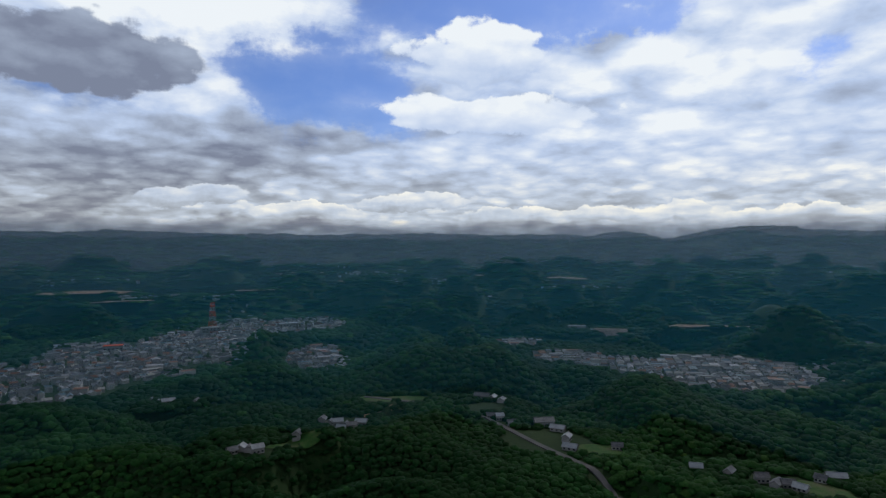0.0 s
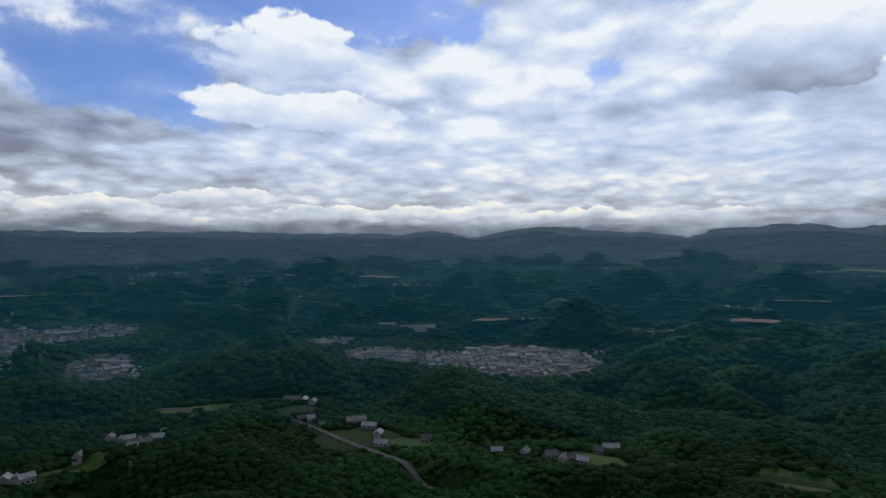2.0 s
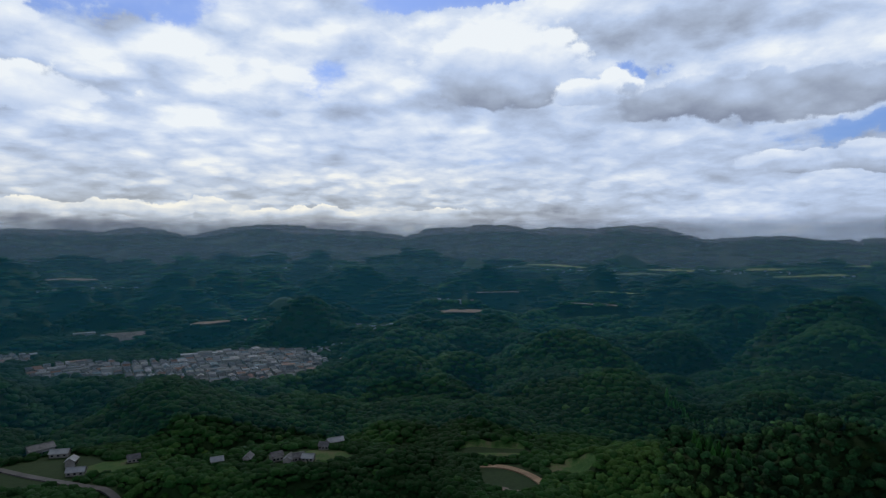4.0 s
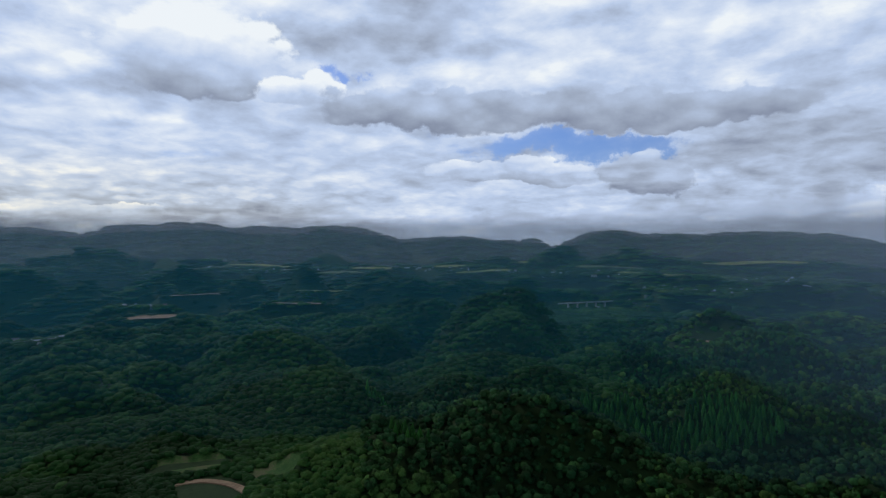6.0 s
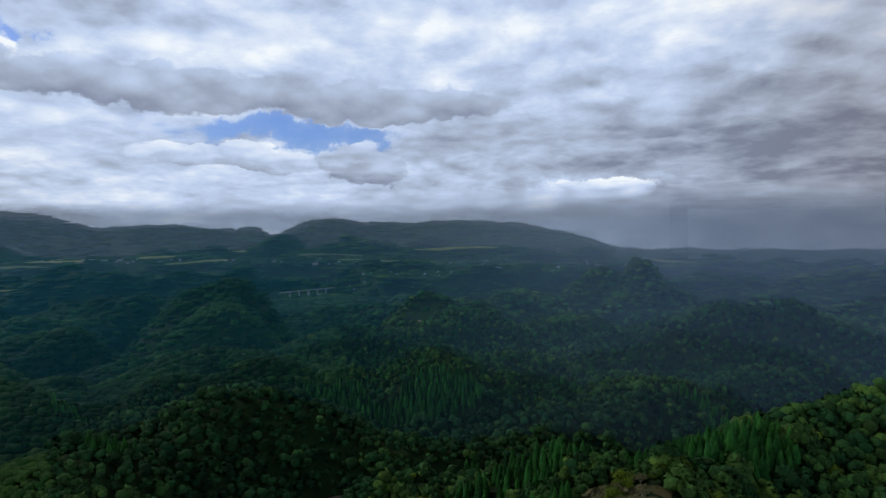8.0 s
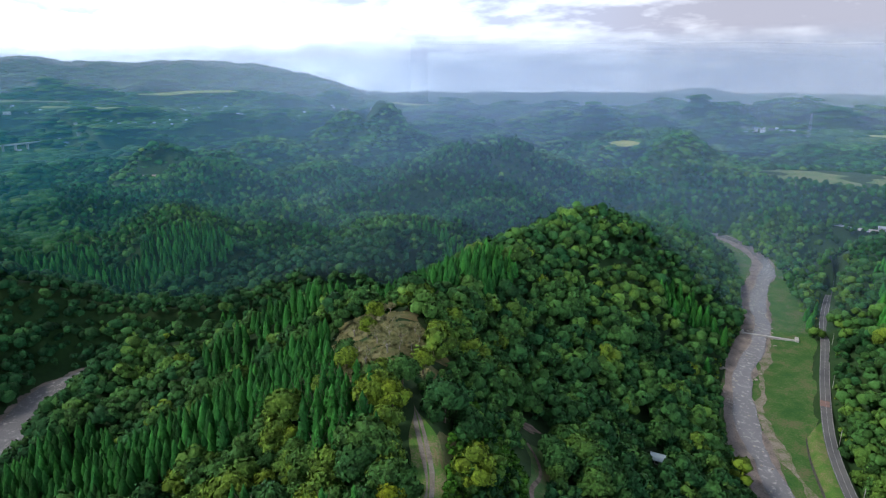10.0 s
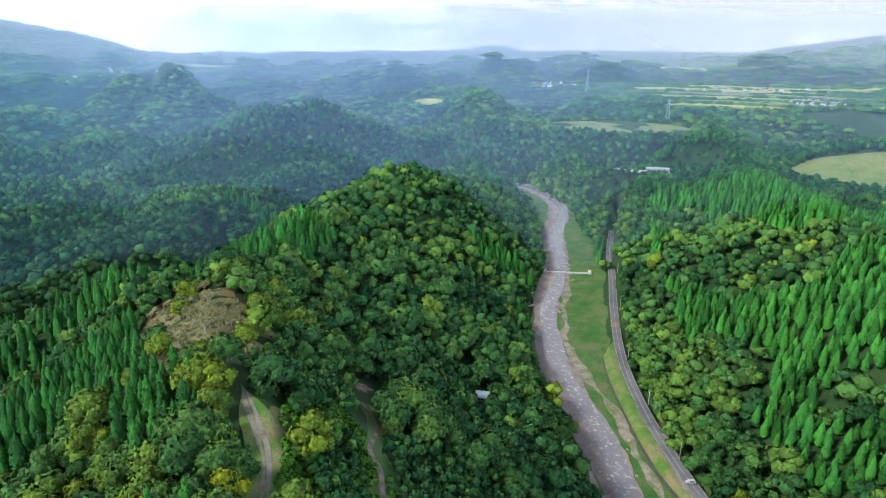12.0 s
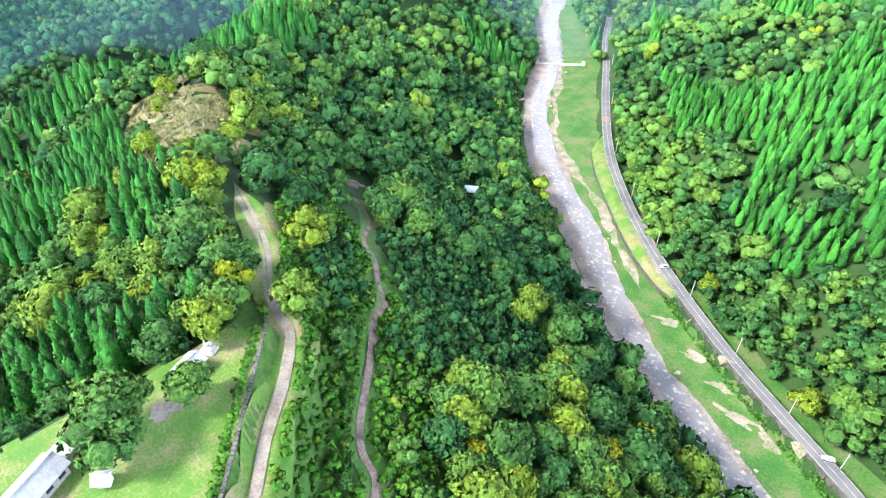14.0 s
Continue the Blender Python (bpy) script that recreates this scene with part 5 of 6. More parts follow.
def town(name, az, r, wa, wr, count, seed, label, rows=False, big=0.06, scale=1.0):
    """Many small houses of one district, street by street."""
    rng = np.random.default_rng(seed)
    cx, cy = polar(az, r)
    t0 = radians(az) + rng.uniform(-0.25, 0.25)
    step = math.sqrt(math.pi * wa * wr / count)
    pieces, tints = [], []
    for i in range(int(-wa / step) - 1, int(wa / step) + 2):
        for j in range(int(-wr / step) - 1, int(wr / step) + 2):
            shake = 0.1 if rows else 0.32
            u, w = (i + rng.uniform(-shake, shake)) * step, (j + rng.uniform(-shake, shake)) * step
            q = math.sqrt((u / wa) ** 2 + (w / wr) ** 2) + 0.25 * math.sin(u * 0.03 + seed) * (not rows)
            if q > 1 or rng.uniform() < (0.03 if rows else 0.12):
                continue
            x, y = cx + u * math.cos(t0) - w * math.sin(t0), cy + u * math.sin(t0) + w * math.cos(t0)
            large = rng.uniform() < big
            wd, dp = (rng.uniform(14, 24), rng.uniform(9, 12)) if large else (rng.uniform(6, 11), rng.uniform(5, 7.5))
            v, f, n = gable(wd * scale, dp * scale, rng.uniform(3.0, 6.0) * (1.6 if large else 1) * scale, rng.uniform(0.3, 0.8) if large else rng.uniform(1.3, 2.3) * scale)
            a = t0 + (rng.choice([0, 0, 1.5708]) if rows else rng.choice([0, 1.5708])) + rng.normal(0, 0.03 if rows else 0.22)
            c, s = math.cos(a), math.sin(a)
            v = np.c_[v[:, 0] * c - v[:, 1] * s + x, v[:, 0] * s + v[:, 1] * c + y, v[:, 2] + land_at(x, y)]
            pieces.append((v, f))
            k = rng.uniform(0, 1)
            roof = 0.1 if k < 0.35 else 0.3 if k < 0.6 else 0.45 if k < 0.78 else 0.53 if k < 0.88 else 0.6 if k < 0.95 else 0.8
            tints.append(np.r_[np.full(n, rng.uniform(0.67, 1.1)), np.full(len(v) - n, roof)])
    v, f = glue(pieces)
    tagged(new(name, mesh_of(name, v, f, M_TOWN, False, np.concatenate(tints))), label, "houses", kind="stuff")


for k, (az, r, wa, wr, n) in enumerate(TOWNS):
    town("town_houses", az, r, wa, wr, n, 100 + k, "crowded town houses with dark tiled and grey roofs")
for k, (az, r, wa, wr, n) in enumerate(ESTATES):
    town("estate_houses", az, r, wa, wr, n, 120 + k, "rows of grey-roofed houses on a terraced estate", rows=True)
for k, (az, r, wa, wr, n) in enumerate(VILLAGES):
    town("village_houses", az, r, wa, wr, n, 140 + k, "scattered village houses with pale walls among woods", scale=1.0 if r < 1700 else 1.1)


def house(name, x, y, turn, w, d, h, ridge, wall, roof, label, category="house", openings=3, porch=False):
    """A house of walls, a tiled gable roof with a ridge, windows and a door."""
    base = tagged(new(name), label, category)
    z = land_at(x, y)
    base.matrix_basis = Matrix.Translation((x, y, z)) @ Matrix.Rotation(turn, 4, "Z")
    v, f, n = gable(w, d, h, ridge)
    wf = np.array([q for q in f if max(q) < n])
    part_wall = new("wall", mesh_of("wall", v[:n], wf, wall))
    part_wall.parent = base
    a, b, e = w / 2 + 0.6, d / 2 + 0.7, 0.22
    k = ridge / (d / 2) * 0.7
    for s in (-1, 1):
        bm = bmesh.new()
        quad = [(-a, s * b, h - k + 0.12), (a, s * b, h - k + 0.12), (a, 0, h + ridge + 0.12), (-a, 0, h + ridge + 0.12)]
        lo = [bm.verts.new(c) for c in quad]
        hi = [bm.verts.new((c[0], c[1], c[2] + e)) for c in quad]
        for i in range(4):
            j = (i + 1) % 4
            bm.faces.new((lo[i], lo[j], hi[j], hi[i]))
        bm.faces.new(hi)
        bm.faces.new(lo[::-1])
        bmesh.ops.recalc_face_normals(bm, faces=bm.faces[:])
        part("roof", bm, roof, base)
    part("ridge_cap", bevelled_box(-a - 0.05, -0.22, h + ridge + 0.2, a + 0.05, 0.22, h + ridge + 0.55, 0.08), roof, base)
    for s in (-1, 1):
        for i in range(openings):
            cx = -w / 2 + w * (i + 0.5) / openings
            window = part("window", bevelled_box(cx - 0.75, s * d / 2 - 0.06, 1.0, cx + 0.75, s * d / 2 + 0.05, 2.2, 0.03), M_GLASS, base)
            part("frame", bevelled_box(cx - 0.85, s * d / 2 - 0.03, 0.9, cx + 0.85, s * d / 2 + 0.09, 1.0, 0.02), M_STEEL, window)
    if porch:
        part("porch_roof", bevelled_box(-w * 0.22, -d / 2 - 2.2, 2.5, w * 0.22, -d / 2 - 0.02, 2.75, 0.06), roof, base)
        for s in (-1, 1):
            part("post", bevelled_box(s * w * 0.2 - 0.1, -d / 2 - 2.05, -0.3, s * w * 0.2 + 0.1, -d / 2 - 1.85, 2.5, 0.03), M_BARK, base)
    return base


HAMLETS = [
    (-3.6, 632, 15, 9), (-4.6, 630, 10, 7), (-5.4, 622, 9, 7), (-9.2, 545, 17, 9), (-10.5, 530, 12, 7), (-11.3, 505, 9, 6), (-11.6, 482, 11, 6), (-4.4, 562, 7, 5), (-5.2, 556, 7, 5), (-6.3, 540, 7, 5), (-15.7, 491, 8, 5),
    (7.5, 549, 10, 7), (8.4, 540, 9, 6), (8.9, 546, 7, 5), (9.6, 552, 8, 6), (10.3, 556, 7, 5), (11.0, 564, 8, 6), (9.3, 536, 8, 5), (16.7, 479, 9, 6), (17.4, 484, 7, 5), (18.0, 488, 8, 6), (18.8, 482, 7, 5),
    (25.1, 694, 10, 7), (23.9, 676, 12, 7), (21.7, 668, 10, 6), (24.6, 684, 8, 6), (-28.3, 447, 10, 6), (-29.1, 450, 8, 6), (-30.0, 446, 8, 6), (-32.4, 478, 12, 6), (-31.4, 470, 7, 5), (-27.2, 455, 8, 6), (-22.2, 456, 8, 5), (-24.8, 456, 9, 5), (13.2, 498, 8, 6), (12.4, 505, 7, 5)]
rng = random.Random(17)
for az, r, w, d in HAMLETS:
    x, y = polar(az, r)
    big = w > 13
    house("farmhouse", x, y, radians(az) + rng.choice([0.1, 0.35, 1.3, -0.3]), w, d, 4.2 if big else rng.uniform(2.8, 4.6), 2.6 if big else 1.9, M_PLASTER, rng.choice([M_TILE, M_TILE, M_GREYROOF]),
          "large tile-roofed farmhouse with pale walls in the valley" if big else "small tile-roofed house with pale walls", openings=4 if big else 3, porch=big)


def works_building(az, r, w, d, h, turn, roof, label, name="works_building", lift=0.0):
    x, y = polar(az, r)
    base = tagged(new(name), label, "building")
    base.matrix_basis = Matrix.Translation((x, y, land_at(x, y) + lift)) @ Matrix.Rotation(radians(az) + turn, 4, "Z")
    part("wall", bevelled_box(-w / 2, -d / 2, -3, w / 2, d / 2, h, 0.1), M_PLASTER, base)
    part("roof", bevelled_box(-w / 2 - 0.5, -d / 2 - 0.5, h, w / 2 + 0.5, d / 2 + 0.5, h + 0.6, 0.1), roof, base)
    n = max(3, int(w / 6))
    for s in (-1, 1):
        for level in range(max(1, int(h / 3.4))):
            for i in range(n):
                cx = -w / 2 + w * (i + 0.5) / n
                part("window", bevelled_box(cx - 1.4, s * d / 2 - 0.1, 1.0 + level * 3.3, cx + 1.4, s * d / 2 + 0.06, 2.5 + level * 3.3, 0.04), M_GLASS, base)
    return base


works_building(10.2, 2750, 60, 14, 16, 0.1, M_WHITE, "long white apartment block on a wooded hill", "apartment_block")
works_building(9.2, 2760, 40, 14, 12, -0.1, M_WHITE, "white apartment block on a wooded hill", "apartment_block")
works_building(-12.2, 1270, 34, 16, 9, 0.1, M_WHITEROOF, "white flat-roofed works building")
works_building(-14.4, 1250, 44, 12, 6, 0.25, M_WHITEROOF, "long low white-roofed works shed", "works_shed")
works_building(-21.0, 1020, 60, 10, 6, 0.05, M_GREYROOF, "long two-storey hall with a brownish wall", "hall")
works_building(-27.7, 1270, 62, 10, 5, 0.0, M_WHITEROOF, "long pale shed at the edge of a wood", "works_shed")
works_building(-33.5, 1350, 40, 10, 5, 0.0, M_WHITEROOF, "long pale shed at the edge of a wood", "works_shed")
works_building(-20.3, 1880, 60, 14, 10, 0.1, M_WHITEROOF, "pale three-storey school building", "school")
works_building(-154.2, 775, 26, 8, 4.5, 0.1, M_GREYROOF, "long white-roofed works shed in a clearing", "works_shed")
works_building(-156.6, 772, 18, 8, 4, 0.0, M_WHITEROOF, "white-roofed works shed in a clearing", "works_shed")
works_building(-121.6, 1010, 34, 14, 6, 0.2, M_PINKROOF, "low building with a pinkish roof in the woods", "hall")
works_building(20.6, 1335, 34, 22, 14, 0.2, M_WHITE, "white telephone exchange at the foot of the mast", "exchange")
works_building(14.0, 1380, 40, 16, 12, 0.2, M_GREYROOF, "grey four-storey town building", "town_building")
works_building(28.0, 1180, 30, 16, 10, -0.1, M_RED, "town building with a red roof", "town_building")


# ---- masts, pylons and the viaduct ----
def lattice_mast(name, az, r, tall, foot, top, bands, label, paint, arms=0, sink=2.0):
    """A square lattice mast: legs, bracing by the band, a platform or cross-arms."""
    x, y = polar(az, r)
    base = tagged(new(name), label, "mast" if not arms else "pylon", "" if not arms else "pylons of a power line")
    base.matrix_basis = Matrix.Translation((x, y, land_at(x, y) - sink)) @ Matrix.Rotation(radians(az) + 0.4, 4, "Z")
    corner = [(-1, -1), (1, -1), (1, 1), (-1, 1)]

    def at(c, s):
        k = foot + (top - foot) * s ** 0.8
        return (c[0] * k / 2, c[1] * k / 2, tall * s)
    thick = 0.5 if not arms else 0.22
    for i in range(bands):
        s0, s1 = i / bands, (i + 1) / bands
        for j, c in enumerate(corner):
            bm = bmesh.new()
            beam(bm, at(c, s0), at(c, s1), thick)
            part("leg", bm, paint[i % len(paint)], base)
        bm = bmesh.new()
        for j in range(4):
            c, d = corner[j], corner[(j + 1) % 4]
            beam(bm, at(c, s0), at(d, s1), thick * 0.6)
            beam(bm, at(d, s0), at(c, s1), thick * 0.6)
            beam(bm, at(c, s1), at(d, s1), thick * 0.6)
        part("bracing", bm, paint[i % len(paint)], base)
    for i in range(arms):
        z = tall * (0.7 + 0.12 * i)
        bm = bmesh.new()
        for s in (-1, 1):
            beam(bm, (0, 0, z + 1.2), (s * 6.5, 0, z), thick * 0.7)
            beam(bm, (0, 0, z - 0.4), (s * 6.5, 0, z), thick * 0.7)
        part("cross_arm", bm, paint[0], base)
    if not arms:
        for z, w in ((tall * 0.72, 9.0), (tall * 0.9, 8.0)):
            part("platform", bevelled_box(-w / 2, -w / 2, z, w / 2, w / 2, z + 1.6, 0.2), paint[0], base)
            for i in range(4):
                bm = bmesh.new()
                bmesh.ops.create_cone(bm, cap_ends=True, segments=10, radius1=1.6, radius2=1.0, depth=1.4, matrix=Matrix.Rotation(i * 1.5708, 4, "Z") @ Matrix.Translation((w / 2 + 0.6, 0, z + 3.2)) @ Matrix.Rotation(1.5708, 4, "Y"))
                part("dish", bm, M_WHITE, base)


lattice_mast("radio_mast", 20.4, 1330, 66, 15, 6, 7, "red and white lattice radio mast over the town", (M_RED, M_WHITE))
for az, r, tall in ((-140.7, 1310, 46), (-147.6, 1600, 60), (-154.5, 1110, 42), (-166, 1500, 40)):
    lattice_mast("pylon", az, r, tall, 8, 2.2, 6, "grey steel lattice power pylon standing in woods", (M_STEEL,), arms=3)


def viaduct():
    a, b = Vector((*polar(-79.7, 1830), 28)), Vector((*polar(-84.5, 1950), 34))
    base = tagged(new("viaduct"), "long pale girder viaduct over a wooded valley", "bridge")
    m = Matrix.Translation(a) @ Matrix.Rotation(math.atan2(b.y - a.y, b.x - a.x), 4, "Z")
    base.matrix_basis = m
    L = (b - a).length
    part("deck", bevelled_box(0, -4, 0, L, 4, 2.2, 0.2), M_CONCRETE, base)
    for s in (-1, 1):
        part("parapet", bevelled_box(0, s * 4 - 0.25, 2.2, L, s * 4 + 0.25, 3.4, 0.05), M_CONCRETE, base)
    for i in range(1, 6):
        part("pier", bevelled_box(L * i / 6 - 1.6, -3, -30, L * i / 6 + 1.6, 3, 0, 0.3), M_CONCRETE, base)


viaduct()


# ---- the valley road and the curved bank ----
tagged(ribbon("valley_road", VALLEY_ROAD, 2.5, 2.5, 0.8, M_ASPHALT, 5.0, 2, thick=1.2), "pale concrete-edged road through the valley hamlet", "road", kind="structure")
ARC = [polar(a, r) for a, r in ((-42.5, 412), (-44.4, 426), (-46, 431), (-48, 430), (-50, 419), (-51.5, 402), (-51.9, 386), (-51.2, 368))]
tagged(ribbon("curved_road", ARC, 3.0, 3.0, 0.7, M_EARTH, 2.0, 3, ragged=0.6, thick=1.2), "brown curved earth road round a hollow", "track", kind="structure")
tagged(patch("gravel_hollow", -47.2, 388, 15, 6, M_GRAVEL, 0.6, seed=3), "pale gravel hollow inside the curved road", "gravel", kind="structure")


# ---- on the terrace ----
def barn():
    """Long low outbuilding with a white sheet roof and a darker lean-to."""
    base = house("outbuilding", 92.0, 6.0, 2.05, 8.6, 5.0, 2.9, 1.5, M_PLASTER, M_WHITEROOF, "long white-roofed wooden outbuilding beside the lawn", "outbuilding")
    base.location.z = 100.0
    lean = tagged(new("lean_to"), "grey sheet-roofed lean-to beside the outbuilding", "shed")
    lean.matrix_basis = Matrix.Translation((95.6, 0.0, 100.0)) @ Matrix.Rotation(2.05, 4, "Z")
    part("wall", bevelled_box(-3.2, -1.6, -0.5, 3.2, 1.6, 2.5, 0.05), M_BARK, lean)
    part("roof", bevelled_box(-3.7, -2.1, 2.5, 3.7, 2.1, 2.7, 0.05), M_GREYROOF, lean)
    hut = house("kiosk", 85.0, -2.4, 0.9, 2.2, 1.8, 2.0, 0.8, M_WHITE, M_GREYROOF, "tiny white kiosk with a grey roof on the lawn", "kiosk", openings=1)
    hut.location.z = 100.1
    rest = house("rest_house", 97.6, -25.6, 1.95, 4.6, 3.7, 2.5, 1.0, M_PLASTER, M_WHITEROOF, "small white-roofed rest house under a tree", "rest house", openings=2)
    rest.location.z = 100.1
    stone = tagged(new("monument"), "pale rough stone monument on a stepped base", "monument")
    stone.matrix_basis = Matrix.Translation((100.5, -31.2, 100.1)) @ Matrix.Rotation(0.5, 4, "Z")
    part("base", bevelled_box(-1.6, -1.4, -0.3, 1.6, 1.4, 0.7, 0.08), M_CONCRETE, stone)
    part("plinth", bevelled_box(-1.1, -0.9, 0.7, 1.1, 0.9, 1.4, 0.08), M_CONCRETE, stone)
    v = ICO_V * (1.1, 0.75, 1.5) * np.random.default_rng(3).uniform(0.85, 1.1, (12, 1)) + (0, 0, 2.5)
    ob = new("boulder", mesh_of("boulder", v, ICO_F, M_WHITE))
    ob.parent = stone
    low = house("cottage", 178.5, -206, 0.6, 6, 4.5, 3.0, 1.6, M_PLASTER, M_BLUEROOF, "small cottage with a pale blue sheet roof in the trees", "cottage")
    low.location.z = land_at(178.5, -206)


barn()


# ---- single trees by the track and the lawn ----
def single_trees():
    shapes = [crown(s, 14, 520, 0.5, radius=4.4, tall=4.0, base=5.6) for s in (61, 62, 63)]
    gold = ["yellow-green cherry tree beside the dirt track", "yellow-green cherry tree beside the dirt track", "golden-yellow cherry tree beside the dirt track"]
    spots = [(101, -54.5, 1.15, 0.76), (116, -46.5, 1.0, 0.84), (113, -42, 0.8, 0.88), (122, -48, 0.9, 0.7), (128, -50, 1.0, 0.78), (127, -76, 1.35, 0.7), (164, -67, 1.1, 0.78), (154, -61, 1.0, 0.66), (144, -57, 0.9, 0.76), (136, -54, 0.9, 0.68),
             (174, -63, 1.0, 0.7), (182, -71, 1.0, 0.64), (218, -110, 1.2, 0.72), (235, -127, 1.3, 0.74), (205, -66, 1.1, 0.7), (190, -90, 1.0, 0.76), (232, -84, 0.9, 0.8), (252, -112, 1.0, 0.7), (196, -54, 1.2, 0.72), (108, 7.5, 0.8, 0.97), (244, -92, 1.0, 0.78), (262, -125, 1.1, 0.72),
             (55, -66, 0.9, 0.86), (48, -74, 1.0, 0.62), (39, -104, 1.1, 0.84), (61, -114, 1.0, 0.74), (89, -133, 1.2, 0.68), (5, -205, 1.3, 0.72), (63, -244, 1.1, 0.72)]
    put_trees("cherry_tree", shapes, M_FOREST, 5.0, gold, "tree", "trees along the track", [(x, y, s, i * 1.3) for i, (x, y, s, t) in enumerate(spots)], [t - 0.05 for *_, t in spots])
    spots = [(88.5, -6.5, 1.35, 0.55), (93.5, -9.5, 1.45, 0.54), (90, -22.5, 1.05, 0.55), (104.5, -34, 1.15, 0.6), (113, -33, 1.0, 0.5)]
    put_trees("camphor_tree", shapes, M_FOREST, 5.0, ["large green camphor tree with a dense lumpy crown beside the lawn"], "tree", "large trees by the lawn", [(x, y, s, i * 2.1) for i, (x, y, s, t) in enumerate(spots)], [t for *_, t in spots])
    # nearly bare trees on the knoll
    for k, (az, r, s) in enumerate(((-110.2, 258, 1.0), (-111.4, 264, 1.1), (-109.2, 262, 0.9), (-112.2, 272, 1.0), (-107.6, 250, 1.0), (-106.8, 246, 0.9), (-108.6, 256, 1.0), (-110.9, 278, 1.1), (-111.8, 222, 1.1), (-113.2, 233, 1.1), (-109.6, 216, 1.0), (-114.2, 228, 1.0), (-112, 238, 1.2), (-110.8, 235, 1.1), (-115, 240, 1.0), (-107.4, 214, 0.9), (-108.6, 205, 0.9), (-110, 226, 0.9), (-111.5, 229, 1.0), (-113, 226, 0.9), (-112.4, 250, 1.0), (-114.6, 247, 0.9), (-110.6, 243, 1.0), (-109, 232, 0.9), (-108, 222, 0.8), (-118.2, 320, 1.1), (-115.6, 232, 0.8))):
        x, y = polar(az, r)
        ob = tagged(new("bare_tree"), "thinly leaved brownish cherry tree with pale branches", "tree", "bare trees on the knoll")
        tv, tf = trunk(70 + k, 4.0, 0.28, 7)
        t = new("trunk", mesh_of("trunk", tv, tf, M_PALEBARK, True))
        t.parent = ob
        g = np.random.default_rng(80 + k)
        d = g.normal(0, 1, (150, 3))
        d[:, 2] = np.abs(d[:, 2])
        d /= np.linalg.norm(d, axis=1)[:, None]
        cv, cf = sprays(g, d * (3.4, 3.4, 2.2) * g.uniform(0.5, 1.0, (150, 1)) + (0, 0, 4.2), d, 0.42)
        c = new("crown", mesh_of("crown", cv, cf, M_DRYLEAF))
        c.parent = ob
        ob.matrix_basis = standing(ob, x, y, s, k * 1.1)
    # dry weeds on the knoll
    x, y, g = spread(1.5, 150, 290, -150, -40, 19)
    keep = np.zeros(len(x), bool)
    for az, r, w in ((-111.3, 215, 19), (-113.5, 240, 17), (-110.6, 264, 17), (-118.0, 158, 10)):
        cx, cy = polar(az, r)
        keep |= np.hypot(x - cx, y - cy) < w
    keep &= g.uniform(0, 1, len(x)) < 0.22
    x, y = x[keep], y[keep]
    v, f, tt, nn = scatter(CLUMPS, np.c_[x, y, land(x, y) - 0.2], g.uniform(0.12, 0.34, len(x)), g.uniform(0, 6.28, len(x)), np.zeros(len(x)))
    tagged(new("dry_weeds", mesh_of("dry_weeds", v, f, M_DRYLEAF, True, tt, nn)), "tan and olive dry weeds on the knoll", "weeds", kind="stuff")
    # low shrubs and rough grass on the bank
    x, y, g = spread(1.45, 40, 190, -140, 10, 9)
    d = along(x, y, [(p[0], p[1], 0) for p in PATH])[0]
    dt = along(x, y, TRACK)[0]
    keep = (d > 2) & (dt > 2.8) & (dt < 34) & (d < 26) & ~inside(x, y, TERRACE) & (edge_distance(x, y, TERRACE) > 5) & (g.uniform(0, 1, len(x)) < 0.85)
    x, y = x[keep], y[keep]
    v, f, tt, nn = scatter(SHRUBS, np.c_[x, y, land(x, y) - 0.2], g.uniform(0.24, 0.62, len(x)), g.uniform(0, 6.28, len(x)), np.clip(g.normal(0.38, 0.16, len(x)), 0, 0.9))
    tagged(new("shrubs", mesh_of("shrubs", v, f, M_SHRUB, True, tt, nn)), "bright green low shrubs and weeds on the bank", "shrubs", kind="stuff")
    # hedge along the edge of the lawn
    q = resample([(98.0, -42.5), (67.6, -13.8), (53, 2.5)], 1.1)
    q = q + (0.9, 1.0) + g.normal(0, 0.25, q.shape)
    v, f, tt, nn = scatter(CLUMPS, np.c_[q, np.full(len(q), 99.6)], g.uniform(0.2, 0.34, len(q)), g.uniform(0, 6.28, len(q)), np.clip(g.normal(0.4, 0.1, len(q)), 0, 0.9))
    tagged(new("hedge", mesh_of("hedge", v, f, M_SHRUB, True, tt, nn)), "low green hedge along the edge of the lawn", "hedge", kind="stuff")
    # scrub along the foot of both slopes
    p = resample(FLOOR[3:12], 4.0)
    tang = np.gradient(p, axis=0)
    tang /= np.linalg.norm(tang, axis=1)[:, None]
    side = np.c_[tang[:, 1], -tang[:, 0]]
    w = along(p[:, 0], p[:, 1], FLOOR)[1]
    q = np.concatenate([p - side * (w + o)[:, None] + g.normal(0, 1.2, p.shape) for o in (-2, 1)] + [p + side * (w + o)[:, None] + g.normal(0, 1.5, p.shape) for o in (5, 9)])
    q = q[(along(q[:, 0], q[:, 1], ROAD)[0] > 5.5) & (along(q[:, 0], q[:, 1], [(a, b, 0) for a, b in RIVER])[0] > 13)]
    v, f, tt, nn = scatter(CLUMPS, np.c_[q, land(q[:, 0], q[:, 1]) - 0.2], g.uniform(0.3, 0.75, len(q)), g.uniform(0, 6.28, len(q)), np.clip(g.normal(0.42, 0.15, len(q)), 0, 0.9))
